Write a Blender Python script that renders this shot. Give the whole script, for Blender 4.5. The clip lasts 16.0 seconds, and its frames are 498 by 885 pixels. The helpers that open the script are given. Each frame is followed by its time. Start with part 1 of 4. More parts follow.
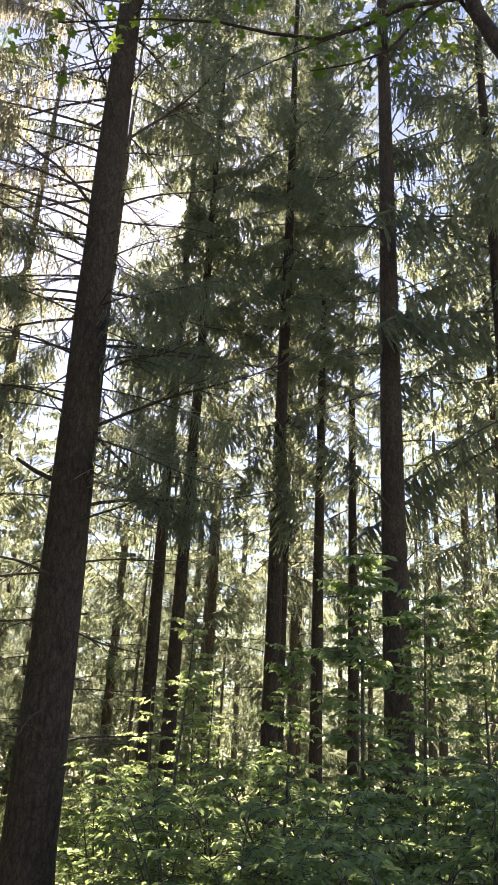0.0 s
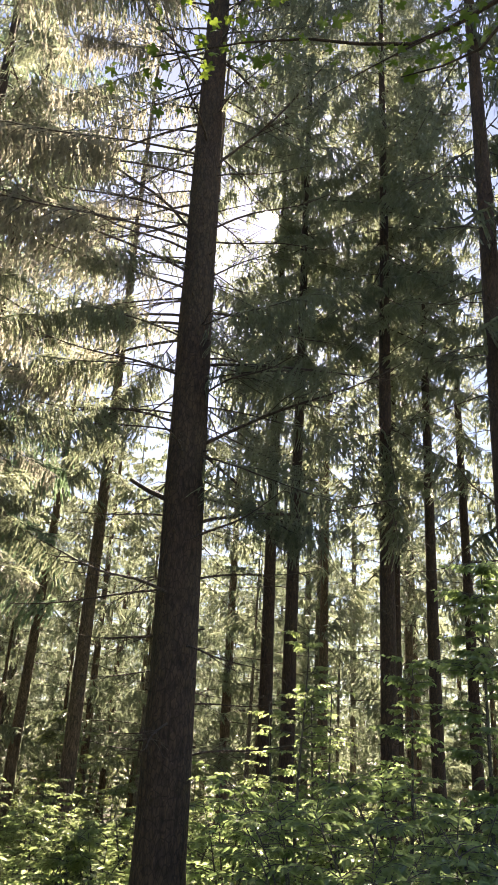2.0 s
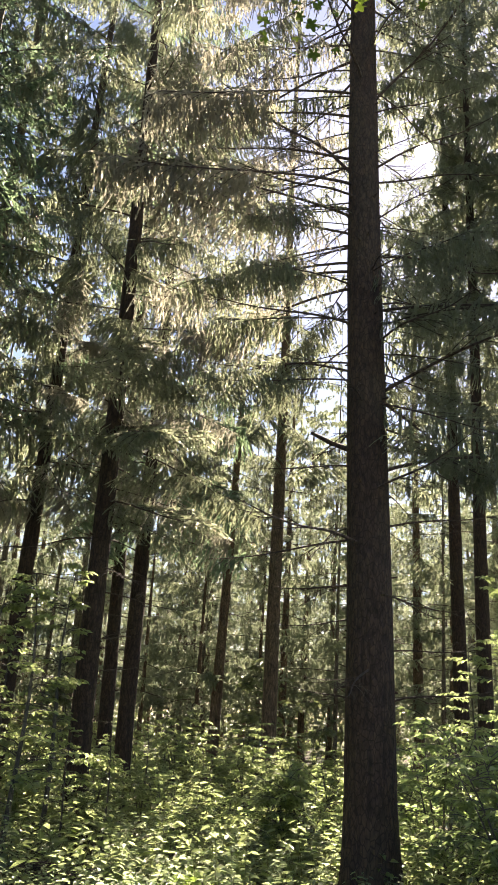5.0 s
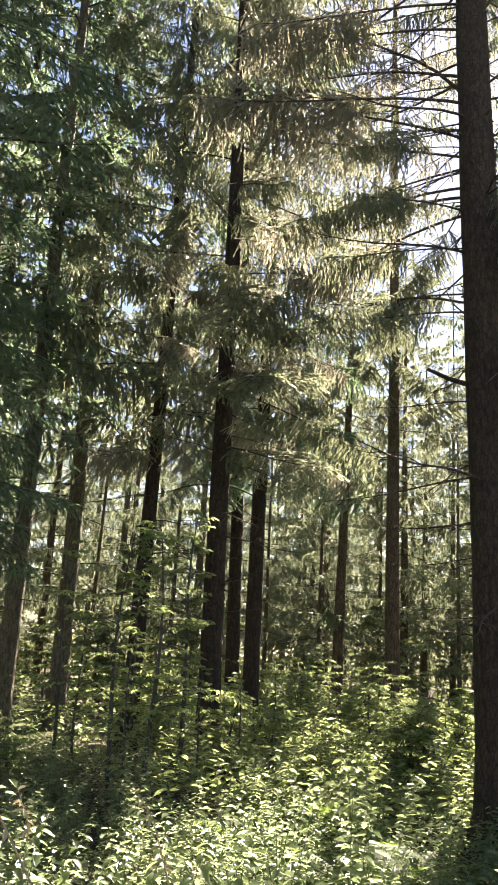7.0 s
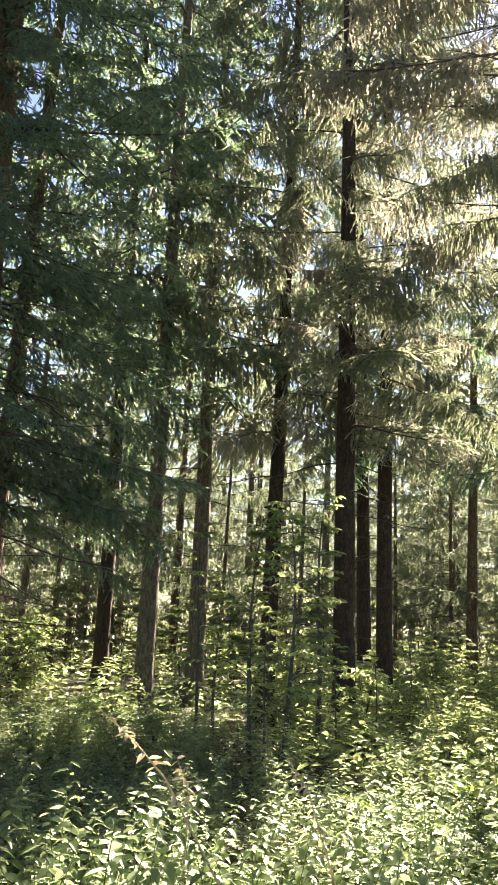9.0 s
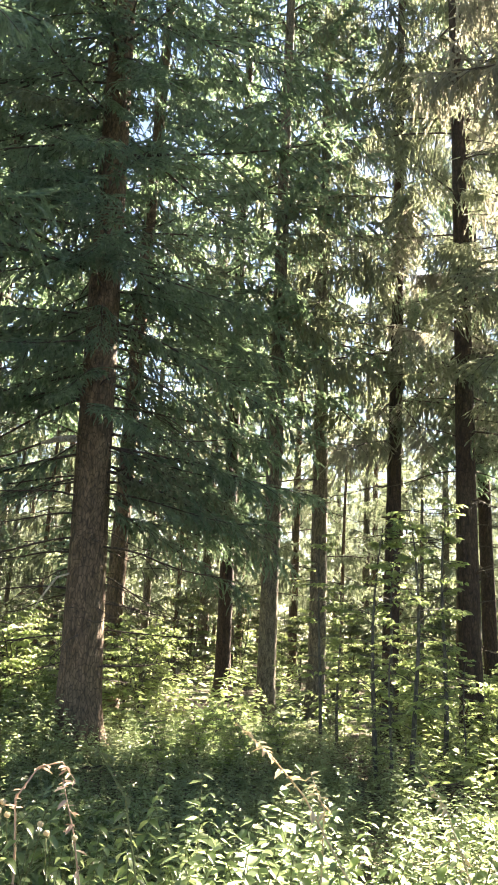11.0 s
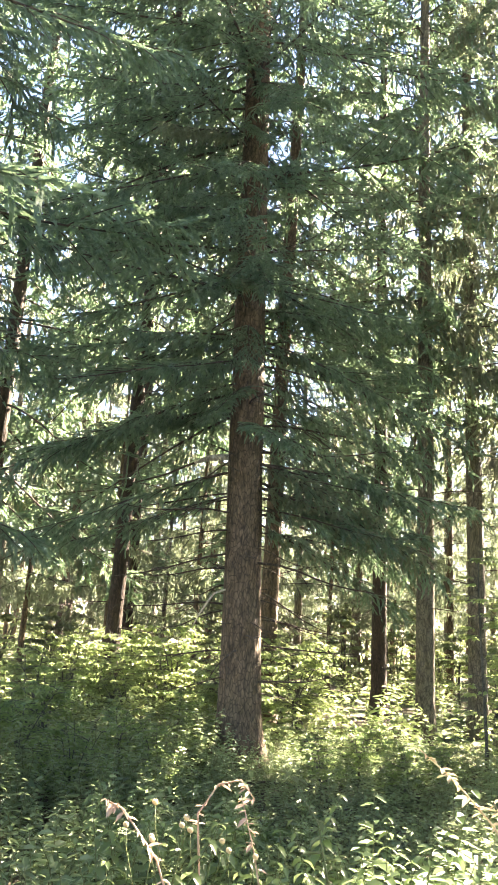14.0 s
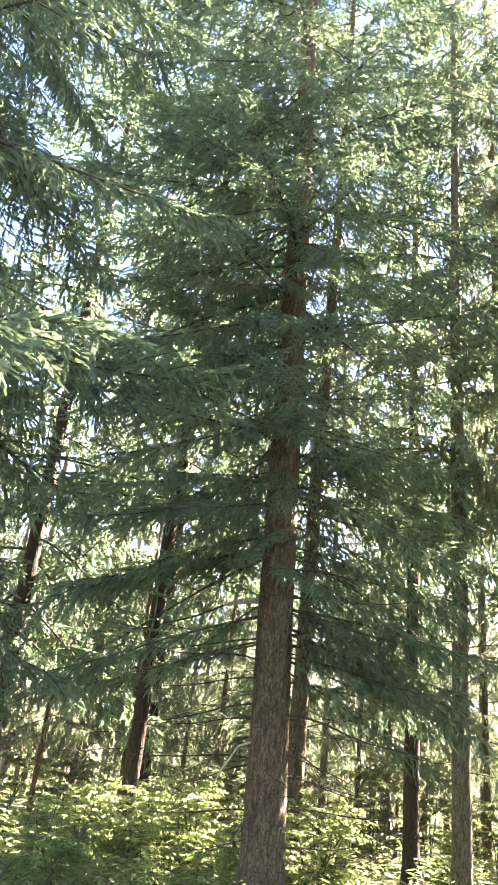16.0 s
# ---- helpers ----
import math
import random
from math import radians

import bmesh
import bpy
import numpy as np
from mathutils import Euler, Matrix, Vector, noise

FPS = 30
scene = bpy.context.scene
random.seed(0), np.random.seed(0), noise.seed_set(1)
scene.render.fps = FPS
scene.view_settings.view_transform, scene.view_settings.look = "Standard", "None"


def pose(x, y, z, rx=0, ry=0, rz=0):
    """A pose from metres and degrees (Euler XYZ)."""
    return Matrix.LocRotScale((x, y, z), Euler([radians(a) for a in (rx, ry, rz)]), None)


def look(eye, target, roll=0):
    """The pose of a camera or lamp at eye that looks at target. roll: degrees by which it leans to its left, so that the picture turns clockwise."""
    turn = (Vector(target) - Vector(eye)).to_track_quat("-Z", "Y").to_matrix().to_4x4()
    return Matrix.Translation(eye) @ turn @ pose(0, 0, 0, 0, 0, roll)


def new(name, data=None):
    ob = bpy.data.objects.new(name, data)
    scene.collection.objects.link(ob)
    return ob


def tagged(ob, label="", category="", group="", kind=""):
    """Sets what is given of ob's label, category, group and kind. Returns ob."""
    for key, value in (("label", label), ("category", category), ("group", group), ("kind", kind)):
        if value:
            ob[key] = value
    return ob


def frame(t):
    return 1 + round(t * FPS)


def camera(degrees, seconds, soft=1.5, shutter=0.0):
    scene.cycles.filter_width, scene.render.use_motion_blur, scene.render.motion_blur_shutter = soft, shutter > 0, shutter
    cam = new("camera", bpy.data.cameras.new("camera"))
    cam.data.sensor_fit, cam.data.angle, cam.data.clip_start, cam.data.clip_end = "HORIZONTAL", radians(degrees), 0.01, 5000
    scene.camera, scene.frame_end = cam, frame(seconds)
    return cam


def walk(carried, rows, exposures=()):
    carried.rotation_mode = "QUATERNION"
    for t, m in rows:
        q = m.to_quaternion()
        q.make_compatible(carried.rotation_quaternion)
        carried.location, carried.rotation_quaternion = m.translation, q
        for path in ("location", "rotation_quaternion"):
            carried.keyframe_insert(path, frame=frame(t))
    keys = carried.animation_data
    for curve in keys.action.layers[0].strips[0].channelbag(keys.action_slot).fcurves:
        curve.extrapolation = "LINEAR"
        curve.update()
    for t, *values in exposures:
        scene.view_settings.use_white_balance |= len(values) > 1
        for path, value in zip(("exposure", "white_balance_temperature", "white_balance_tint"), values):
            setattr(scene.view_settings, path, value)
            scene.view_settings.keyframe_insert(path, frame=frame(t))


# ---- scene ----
cam = camera(34.80, 16.0, soft=0.85)
EYE = 1.65
PATH = [
    (0.0, -0.000, 0.000, EYE + 0.000, 112.80, -2.80, -1.20),
    (0.5, -0.018, 0.001, EYE + 0.011, 112.89, -2.87, 0.42),
    (1.0, -0.030, -0.005, EYE + 0.010, 113.01, -2.96, 2.39),
    (1.5, -0.036, -0.017, EYE + 0.009, 113.12, -2.99, 4.51),
    (2.0, -0.046, -0.031, EYE + 0.011, 113.20, -3.14, 6.67),
    (2.5, -0.059, -0.046, EYE + 0.010, 113.10, -3.22, 8.74),
    (3.0, -0.077, -0.058, EYE + 0.007, 112.67, -3.32, 11.04),
    (3.5, -0.101, -0.057, EYE + 0.002, 112.06, -3.46, 13.33),
    (4.0, -0.136, -0.047, EYE + 0.002, 111.30, -3.51, 15.56),
    (6.5, -0.192, -0.035, EYE + -0.001, 105.31, -3.25, 25.70),
    (7.0, -0.228, -0.031, EYE + -0.005, 104.49, -3.23, 27.98),
    (7.5, -0.252, -0.042, EYE + -0.011, 103.79, -3.27, 30.32),
    (8.0, -0.266, -0.057, EYE + -0.017, 103.25, -3.09, 32.52),
    (8.5, -0.273, -0.068, EYE + -0.022, 102.84, -2.94, 34.74),
    (9.0, -0.283, -0.080, EYE + -0.024, 102.62, -2.83, 36.92),
    (9.5, -0.302, -0.097, EYE + -0.020, 102.67, -2.79, 39.05),
    (12.0, -0.337, -0.130, EYE + -0.010, 102.52, -2.89, 48.74),
    (12.5, -0.358, -0.148, EYE + -0.006, 102.00, -2.72, 50.35),
    (13.0, -0.367, -0.159, EYE + -0.007, 101.77, -2.75, 52.14),
    (13.5, -0.372, -0.165, EYE + -0.004, 102.16, -3.07, 54.09),
    (14.0, -0.375, -0.173, EYE + -0.002, 103.41, -3.40, 55.67),
    (14.5, -0.378, -0.182, EYE + 0.001, 105.61, -4.00, 56.75),
    (15.0, -0.374, -0.199, EYE + 0.002, 108.12, -4.72, 57.17),
    (15.5, -0.370, -0.219, EYE + 0.004, 110.72, -5.41, 57.22),
    (16.0, -0.366, -0.242, EYE + 0.007, 113.42, -5.87, 57.07),
]
EXPOSURES = [(0.0, 3.2, 7050, 24), (4.0, 3.03, 7050, 25), (8.0, 3.22, 7050, 21), (12.0, 4.3, 7050, 19), (16.0, 4.62, 7150, 22)]
walk(cam, [(t, pose(*p)) for t, *p in PATH], EXPOSURES)

# ---- light: a low-angle sun behind the trees and a clear sky ----
SUN_AZ, SUN_EL = radians(7.4), radians(39.1)
SUN_WAY = Vector((-math.sin(SUN_AZ) * math.cos(SUN_EL), math.cos(SUN_AZ) * math.cos(SUN_EL), math.sin(SUN_EL)))
world = bpy.data.worlds.new("sky")
scene.world = world
world.use_nodes = True
wn = world.node_tree.nodes
sky = wn.new("ShaderNodeTexSky")
sky.sky_type = "NISHITA"
sky.sun_disc = False
sky.sun_elevation, sky.sun_rotation = SUN_EL, -SUN_AZ
sky.air_density, sky.dust_density, sky.ozone_density = 1.0, 0.2, 1.0
wn["Background"].inputs["Strength"].default_value = 0.027
world.node_tree.links.new(sky.outputs["Color"], wn["Background"].inputs["Color"])
lamp = bpy.data.lights.new("sun_light", "SUN")
lamp.energy, lamp.angle, lamp.color = 5.0, radians(0.53), (1.0, 0.92, 0.76)
sun_lamp = new("sun_light", lamp)
LAMP_EL = SUN_EL - radians(2.3)
sun_lamp.matrix_world = look((-math.sin(SUN_AZ) * math.cos(LAMP_EL) * 50, math.cos(SUN_AZ) * math.cos(LAMP_EL) * 50, math.sin(LAMP_EL) * 50), (0, 0, 0))


# ---- materials ----
def shader(name):
    m = bpy.data.materials.new(name)
    m.use_nodes = True
    return m, m.node_tree.nodes, m.node_tree.links, m.node_tree.nodes["Principled BSDF"]


def ramp(nodes, links, fac, stops):
    r = nodes.new("ShaderNodeValToRGB")
    while len(r.color_ramp.elements) < len(stops):
        r.color_ramp.elements.new(0.5)
    for e, (p, c) in zip(r.color_ramp.elements, stops):
        e.position, e.color = p, (*c, 1)
    links.new(fac, r.inputs["Fac"])
    return r.outputs["Color"]


def noise_tex(nodes, links, scale, detail=4.0, stretch=None, kind="Object"):
    co = nodes.new("ShaderNodeTexCoord").outputs[kind]
    if stretch:
        mp = nodes.new("ShaderNodeMapping")
        mp.inputs["Scale"].default_value = stretch
        links.new(co, mp.inputs["Vector"])
        co = mp.outputs["Vector"]
    n = nodes.new("ShaderNodeTexNoise")
    n.inputs["Scale"].default_value, n.inputs["Detail"].default_value = scale, detail
    links.new(co, n.inputs["Vector"])
    return n.outputs["Fac"]


def mix_color(nodes, links, fac, a, b, mode="MIX"):
    m = nodes.new("ShaderNodeMix")
    m.data_type, m.blend_type = "RGBA", mode
    for sock, v in ((m.inputs[0], fac), (m.inputs[6], a), (m.inputs[7], b)):
        if isinstance(v, bpy.types.NodeSocket):
            links.new(v, sock)
        else:
            sock.default_value = v if isinstance(v, float) else (*v, 1)
    return m.outputs[2]


def bark(name, dark, light, moss=0.25):
    m, nodes, links, p = shader(name)
    scales = noise_tex(nodes, links, 24.0, 8.0, (1.0, 1.0, 0.32))
    patches = noise_tex(nodes, links, 2.2, 5.0, (1.0, 1.0, 0.3))
    flecks = noise_tex(nodes, links, 55.0, 2.0)
    col = ramp(nodes, links, scales, [(0.30, dark), (0.5, [0.55 * a + 0.45 * b for a, b in zip(dark, light)]), (0.75, light)])
    lich = ramp(nodes, links, flecks, [(0.66, (0, 0, 0)), (0.74, (0.5, 0.5, 0.5))])
    col = mix_color(nodes, links, lich, col, [min(0.5, 1.7 * c) for c in light])
    green = ramp(nodes, links, patches, [(0.48, (0, 0, 0)), (0.7, (moss, moss, moss))])
    col = mix_color(nodes, links, green, col, (0.10, 0.115, 0.055))
    # small rounded scales with dark cracks between them
    co = nodes.new("ShaderNodeTexCoord").outputs["Object"]
    mp = nodes.new("ShaderNodeMapping")
    mp.inputs["Scale"].default_value = (1.0, 1.0, 0.42)
    links.new(co, mp.inputs["Vector"])
    v = nodes.new("ShaderNodeTexVoronoi")
    v.feature = "DISTANCE_TO_EDGE"
    v.inputs["Scale"].default_value, v.inputs["Randomness"].default_value = 26.0, 1.0
    links.new(mp.outputs["Vector"], v.inputs["Vector"])
    crack = ramp(nodes, links, v.outputs["Distance"], [(0.0, (0.8, 0.8, 0.8)), (0.10, (0, 0, 0))])
    col = mix_color(nodes, links, crack, col, [0.55 * c for c in dark])
    links.new(col, p.inputs["Base Color"])
    p.inputs["Roughness"].default_value = 0.9
    b = nodes.new("ShaderNodeBump")
    b.inputs["Strength"].default_value, b.inputs["Distance"].default_value = 1.0, 0.035
    links.new(scales, b.inputs["Height"])
    links.new(b.outputs["Normal"], p.inputs["Normal"])
    return m


def leafy(name, low, high, through_col, share, rough=0.45, gloss=0.5, island=True):
    """Leaves or needles: a lit face and light that comes through from behind."""
    m, nodes, links, p = shader(name)
    if island:
        rnd = nodes.new("ShaderNodeNewGeometry").outputs["Random Per Island"]
    else:
        rnd = nodes.new("ShaderNodeObjectInfo").outputs["Random"]
    patch = noise_tex(nodes, links, 0.9, 2.0)
    f = nodes.new("ShaderNodeMath")
    f.operation = "MULTIPLY_ADD"
    f.inputs[1].default_value = 0.6
    links.new(rnd, f.inputs[0])
    g = nodes.new("ShaderNodeMath")
    g.operation = "MULTIPLY_ADD"
    g.inputs[1].default_value, g.inputs[2].default_value = 1.2, -0.4
    links.new(patch, g.inputs[0])
    links.new(g.outputs[0], f.inputs[2])
    col = ramp(nodes, links, f.outputs[0], [(0.1, low), (0.85, high)])
    links.new(col, p.inputs["Base Color"])
    p.inputs["Roughness"].default_value = rough
    p.inputs["Specular IOR Level"].default_value = gloss
    t = nodes.new("ShaderNodeBsdfTranslucent")
    tc = mix_color(nodes, links, 0.65, col, through_col)
    links.new(tc, t.inputs["Color"])
    mx = nodes.new("ShaderNodeMixShader")
    mx.inputs["Fac"].default_value = share
    links.new(p.outputs["BSDF"], mx.inputs[1])
    links.new(t.outputs["BSDF"], mx.inputs[2])
    links.new(mx.outputs["Shader"], nodes["Material Output"].inputs["Surface"])
    return m


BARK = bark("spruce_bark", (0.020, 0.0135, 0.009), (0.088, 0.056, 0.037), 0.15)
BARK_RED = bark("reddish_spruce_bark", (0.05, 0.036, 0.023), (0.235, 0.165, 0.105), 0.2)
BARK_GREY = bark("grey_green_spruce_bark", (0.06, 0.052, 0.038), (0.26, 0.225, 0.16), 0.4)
TWIG = bark("twig_bark", (0.035, 0.026, 0.02), (0.13, 0.10, 0.078), 0.1)
SMOOTH = bark("smooth_bark", (0.05, 0.05, 0.04), (0.14, 0.14, 0.11), 0.3)
PALE_WOOD = bark("barkless_wood", (0.36, 0.32, 0.25), (0.68, 0.63, 0.54), 0.03)
NEEDLES = leafy("spruce_needles", (0.026, 0.048, 0.026), (0.13, 0.165, 0.09), (0.50, 0.55, 0.35), 0.42, 0.36)
NEEDLES_BLUE = leafy("bluish_spruce_needles", (0.032, 0.07, 0.048), (0.15, 0.22, 0.14), (0.37, 0.53, 0.28), 0.38, 0.36)
NEEDLES_FAR = leafy("distant_needles", (0.038, 0.06, 0.032), (0.14, 0.175, 0.10), (0.48, 0.55, 0.35), 0.44)
# paler copy of the spruce needles, with the sunlight on them put into the colour
NEEDLES_SUNLIT = leafy("sunlit_needles", (0.05, 0.058, 0.038), (0.235, 0.23, 0.165), (0.62, 0.61, 0.47), 0.5, 0.38)
LEAF_FAR = leafy("distant_leaf", (0.06, 0.09, 0.035), (0.15, 0.19, 0.08), (0.36, 0.42, 0.17), 0.22)
LEAF = leafy("shrub_leaf", (0.045, 0.095, 0.04), (0.15, 0.21, 0.09), (0.50, 0.66, 0.25), 0.56, 0.27, 0.9)
LEAF_YOUNG = leafy("young_leaf", (0.065, 0.12, 0.04), (0.19, 0.25, 0.09), (0.58, 0.70, 0.29), 0.58, 0.28, 0.8)
NETTLE = leafy("nettle_leaf", (0.04, 0.085, 0.035), (0.16, 0.21, 0.10), (0.50, 0.62, 0.30), 0.48, 0.3, 0.8)
FERN = leafy("fern_green", (0.04, 0.085, 0.025), (0.10, 0.16, 0.045), (0.30, 0.45, 0.07), 0.4)
STRAW = leafy("dry_stalk", (0.34, 0.26, 0.15), (0.58, 0.48, 0.30), (0.6, 0.5, 0.28), 0.25)
STEM = leafy("green_stem", (0.07, 0.10, 0.03), (0.16, 0.17, 0.07), (0.3, 0.35, 0.1), 0.15)

m, nodes, links, p = shader("forest_soil")
n1 = noise_tex(nodes, links, 0.5, 4.0)
n2 = noise_tex(nodes, links, 22.0, 6.0)
c1 = ramp(nodes, links, n2, [(0.3, (0.035, 0.026, 0.017)), (0.55, (0.085, 0.062, 0.038)), (0.75, (0.15, 0.115, 0.07))])
c2 = ramp(nodes, links, n2, [(0.3, (0.03, 0.045, 0.014)), (0.7, (0.09, 0.13, 0.04))])
soil_mix = ramp(nodes, links, n1, [(0.42, (0, 0, 0)), (0.6, (1, 1, 1))])
links.new(mix_color(nodes, links, soil_mix, c1, c2), p.inputs["Base Color"])
p.inputs["Roughness"].default_value = 0.95
bp = nodes.new("ShaderNodeBump")
bp.inputs["Strength"].default_value, bp.inputs["Distance"].default_value = 1.0, 0.05
links.new(n2, bp.inputs["Height"])
links.new(bp.outputs["Normal"], p.inputs["Normal"])
SOIL = m


# ---- mesh helpers ----
class Geo:
    """Vertices, faces and a material slot for each face."""

    def __init__(self):
        self.v, self.f, self.m, self.s = [], [], [], []

    def face(self, pts, mat=0, smooth=False):
        n = len(self.v)
        self.v.extend(pts)
        self.f.append(tuple(range(n, n + len(pts))))
        self.m.append(mat)
        self.s.append(smooth)

    def tube(self, pts, radii, sides=6, mat=0, cap=True):
        pts = [Vector(q) for q in pts]
        n0 = len(self.v)
        ref = Vector((0, 0, 1)) if abs((pts[-1] - pts[0]).normalized().z) < 0.8 else Vector((1, 0, 0))
        for i, q in enumerate(pts):
            d = (pts[min(i + 1, len(pts) - 1)] - pts[max(i - 1, 0)]).normalized()
            a = d.cross(ref).normalized()
            b = d.cross(a)
            for k in range(sides):
                w = 2 * math.pi * k / sides
                self.v.append(q + (a * math.cos(w) + b * math.sin(w)) * radii[i])
        for i in range(len(pts) - 1):
            for k in range(sides):
                a, b = n0 + i * sides + k, n0 + i * sides + (k + 1) % sides
                self.f.append((a, b, b + sides, a + sides))
                self.m.append(mat)
                self.s.append(True)
        if cap:
            self.f.append(tuple(n0 + (len(pts) - 1) * sides + k for k in range(sides)))
            self.m.append(mat)
            self.s.append(False)

    def leaf(self, base, way, up, length, width, mat=0, fold=0.18):
        """A pointed oval leaf, folded along its midrib."""
        side = way.cross(up).normalized()
        nrm = side.cross(way).normalized()
        tip = base + way * length - nrm * length * 0.14
        n = len(self.v)
        self.v.extend((base, tip))
        for h in (side, -side):
            for u, w in ((0.2, 0.40), (0.6, 0.42)):
                self.v.append(base + way * length * u + h * width * w + nrm * width * fold * (1.0 - u * 0.6))
        self.f.extend(((n, n + 2, n + 3, n + 1), (n, n + 1, n + 5, n + 4)))
        self.m.extend((mat,) * 2)
        self.s.extend((False,) * 2)

    def mesh(self, name, mats):
        me = bpy.data.meshes.new(name)
        me.from_pydata([tuple(q) for q in self.v], [], self.f)
        for q in mats:
            me.materials.append(q)
        me.polygons.foreach_set("material_index", self.m)
        me.polygons.foreach_set("use_smooth", self.s)
        me.update()
        return me


def part(name, data, parent, m=None, label=""):
    ob = new(name, data)
    ob.parent = parent
    if m is not None:
        ob.matrix_basis = m
    return tagged(ob, label) if label else ob


def rise(x, y):
    """Height of the forest floor."""
    return 0.16 * noise.noise(Vector((x * 0.13, y * 0.13, 3.1))) + 0.05 * noise.noise(Vector((x * 0.7, y * 0.7, 1.7)))


def polar(az, r):
    a = radians(az)
    return -math.sin(a) * r, math.cos(a) * r


# ---- ground ----
g = Geo()
axis = [math.copysign(abs(u) * 26 + abs(u) ** 5 * 900, u) for u in np.linspace(-1, 1, 121)]
for y in axis:
    for x in axis:
        g.v.append((x, y, rise(x, y) if abs(x) < 90 and abs(y) < 90 else 0.0))
for j in range(120):
    for i in range(120):
        g.f.append((j * 121 + i, j * 121 + i + 1, j * 121 + i + 122, j * 121 + i + 121))
        g.m.append(0)
        g.s.append(True)
tagged(new("ground", g.mesh("ground", [SOIL])), "brown and green forest floor with litter under weeds", "ground", kind="structure")

# the visible disc of the sun, far off
bm = bmesh.new()
bmesh.ops.create_icosphere(bm, subdivisions=3, radius=400 * math.tan(radians(0.62)))
me = bpy.data.meshes.new("sun_disc")
bm.to_mesh(me)
m, nodes, links, p = shader("sun_glow")
p.inputs["Emission Color"].default_value = (1.0, 0.97, 0.93, 1)
p.inputs["Emission Strength"].default_value = 40.0
me.materials.append(m)
disc = tagged(new("backdrop_sun", me), "white glowing disc of the low sun", "sun", kind="structure")
disc.location = SUN_WAY * 400


# ---- spruce boughs: a limb, side twigs and hanging strands set with needles ----
def strand(g, p0, way, length, step, blen, bwid, rng, sag=0.5, spread=0.42):
    """A needled twig: narrow blades that point along it and a little outwards, so that it reads as a brush."""
    q, d = Vector(p0), Vector(way).normalized()
    n = max(3, int(length / step))
    dl = length / n
    w = rng.uniform(0, 6.28)
    for i in range(n):
        d = (d + Vector((rng.uniform(-.13, .13), rng.uniform(-.13, .13), -sag * dl))).normalized()
        q2 = q + d * dl
        a = d.orthogonal().normalized()
        b = d.cross(a)
        w += 1.57 + rng.uniform(-.5, .5)
        taper = 1.0 - 0.5 * i / n
        for k in (0, math.pi):
            s = a * math.cos(w + k) + b * math.sin(w + k)
            tipway = (d + s * spread * rng.uniform(0.7, 1.3)).normalized()
            cross = d.cross(s) if rng.random() < 0.6 else s
            ln = blen * taper * rng.uniform(0.75, 1.2)
            g.face((q - cross * bwid * 0.5, q + cross * bwid * 0.5, q2 + tipway * (ln - dl * 0.5)), 1)
        q = q2


LODS = {"near": (0.044, 0.070, 0.028, 18, 8), "mid": (0.078, 0.120, 0.056, 13, 6), "far": (0.10, 0.15, 0.056, 10, 5), "remote": (0.24, 0.34, 0.125, 8, 4)}


def bough_mesh(seed, kind, lod):
    rng = random.Random(seed)
    g = Geo()
    step, blen, bwid, nlat, nh = LODS[lod]
    spread = 0.85 if kind == "flat" else 0.52
    L = 3.0
    bare = 0.12 if kind != "bare_base" else 0.42
    droop, lift = rng.uniform(0.5, 0.9), rng.uniform(0.0, 0.25)

    def limb(s):
        return Vector((L * s, 0.16 * math.sin(3 * s + seed) * s, lift * s - droop * s * s + 0.45 * droop * s ** 4))

    ks = [i / 9 for i in range(10)]
    g.tube([limb(s) for s in ks], [0.017 * (1 - s) + 0.004 for s in ks], 5 if lod in ("near", "mid") else 3, 0)
    for i in range(nlat):
        s = bare + (1 - bare) * (i + rng.random()) / nlat
        side = 1 if i % 2 else -1
        p0 = limb(s)
        ll = (0.35 + 0.75 * (1 - s)) * rng.uniform(0.7, 1.15) * min(1.0, 0.45 + 2.2 * (s - bare))
        way = Vector((0.75, side * rng.uniform(0.5, 0.95), rng.uniform(-0.25, 0.1))).normalized()
        pts, q, d = [p0], p0, way
        for k in range(4):
            d = (d + Vector((0, 0, -0.10))).normalized()
            q = q + d * ll / 4
            pts.append(q)
        if lod in ("near", "mid"):
            g.tube(pts, [0.007, 0.006, 0.005, 0.004, 0.002], 3, 0, False)
        strand(g, p0.lerp(pts[1], 0.5), way, ll * 1.05, step, blen, bwid, rng, 0.45, spread)
        curtain = rng.uniform(0.75, 1.25)
        for k in range(nh):
            u = (k + rng.random()) / nh * 4
            q0 = pts[int(min(u, 3.99))].lerp(pts[int(min(u, 3.99)) + 1], u % 1)
            if kind == "flat" and k % 5 < 4:
                w = Vector((0.6, (1 if k % 2 else -1) * rng.uniform(0.2, 0.8), rng.uniform(-0.95, 0.0)))
                strand(g, q0, w, rng.uniform(0.16, 0.42) * (1.15 - 0.13 * u), step, blen, bwid, rng, 1.2, spread)
            else:
                w = Vector((rng.uniform(-.4, .2), rng.uniform(-.25, .25), -1.0))
                ln = rng.uniform(0.16, 0.72) * curtain * (1.15 - 0.13 * u) * (0.6 if kind == "flat" else 1.0) * (1.15 if lod in ("far", "remote") else 1.0)
                strand(g, q0, w, ln, step, blen, bwid, rng, 0.6, spread)
    strand(g, limb(0.9), limb(1.0) - limb(0.9), 0.5, step, blen, bwid, rng, 0.2, spread)
    return g


BOUGHS = {}


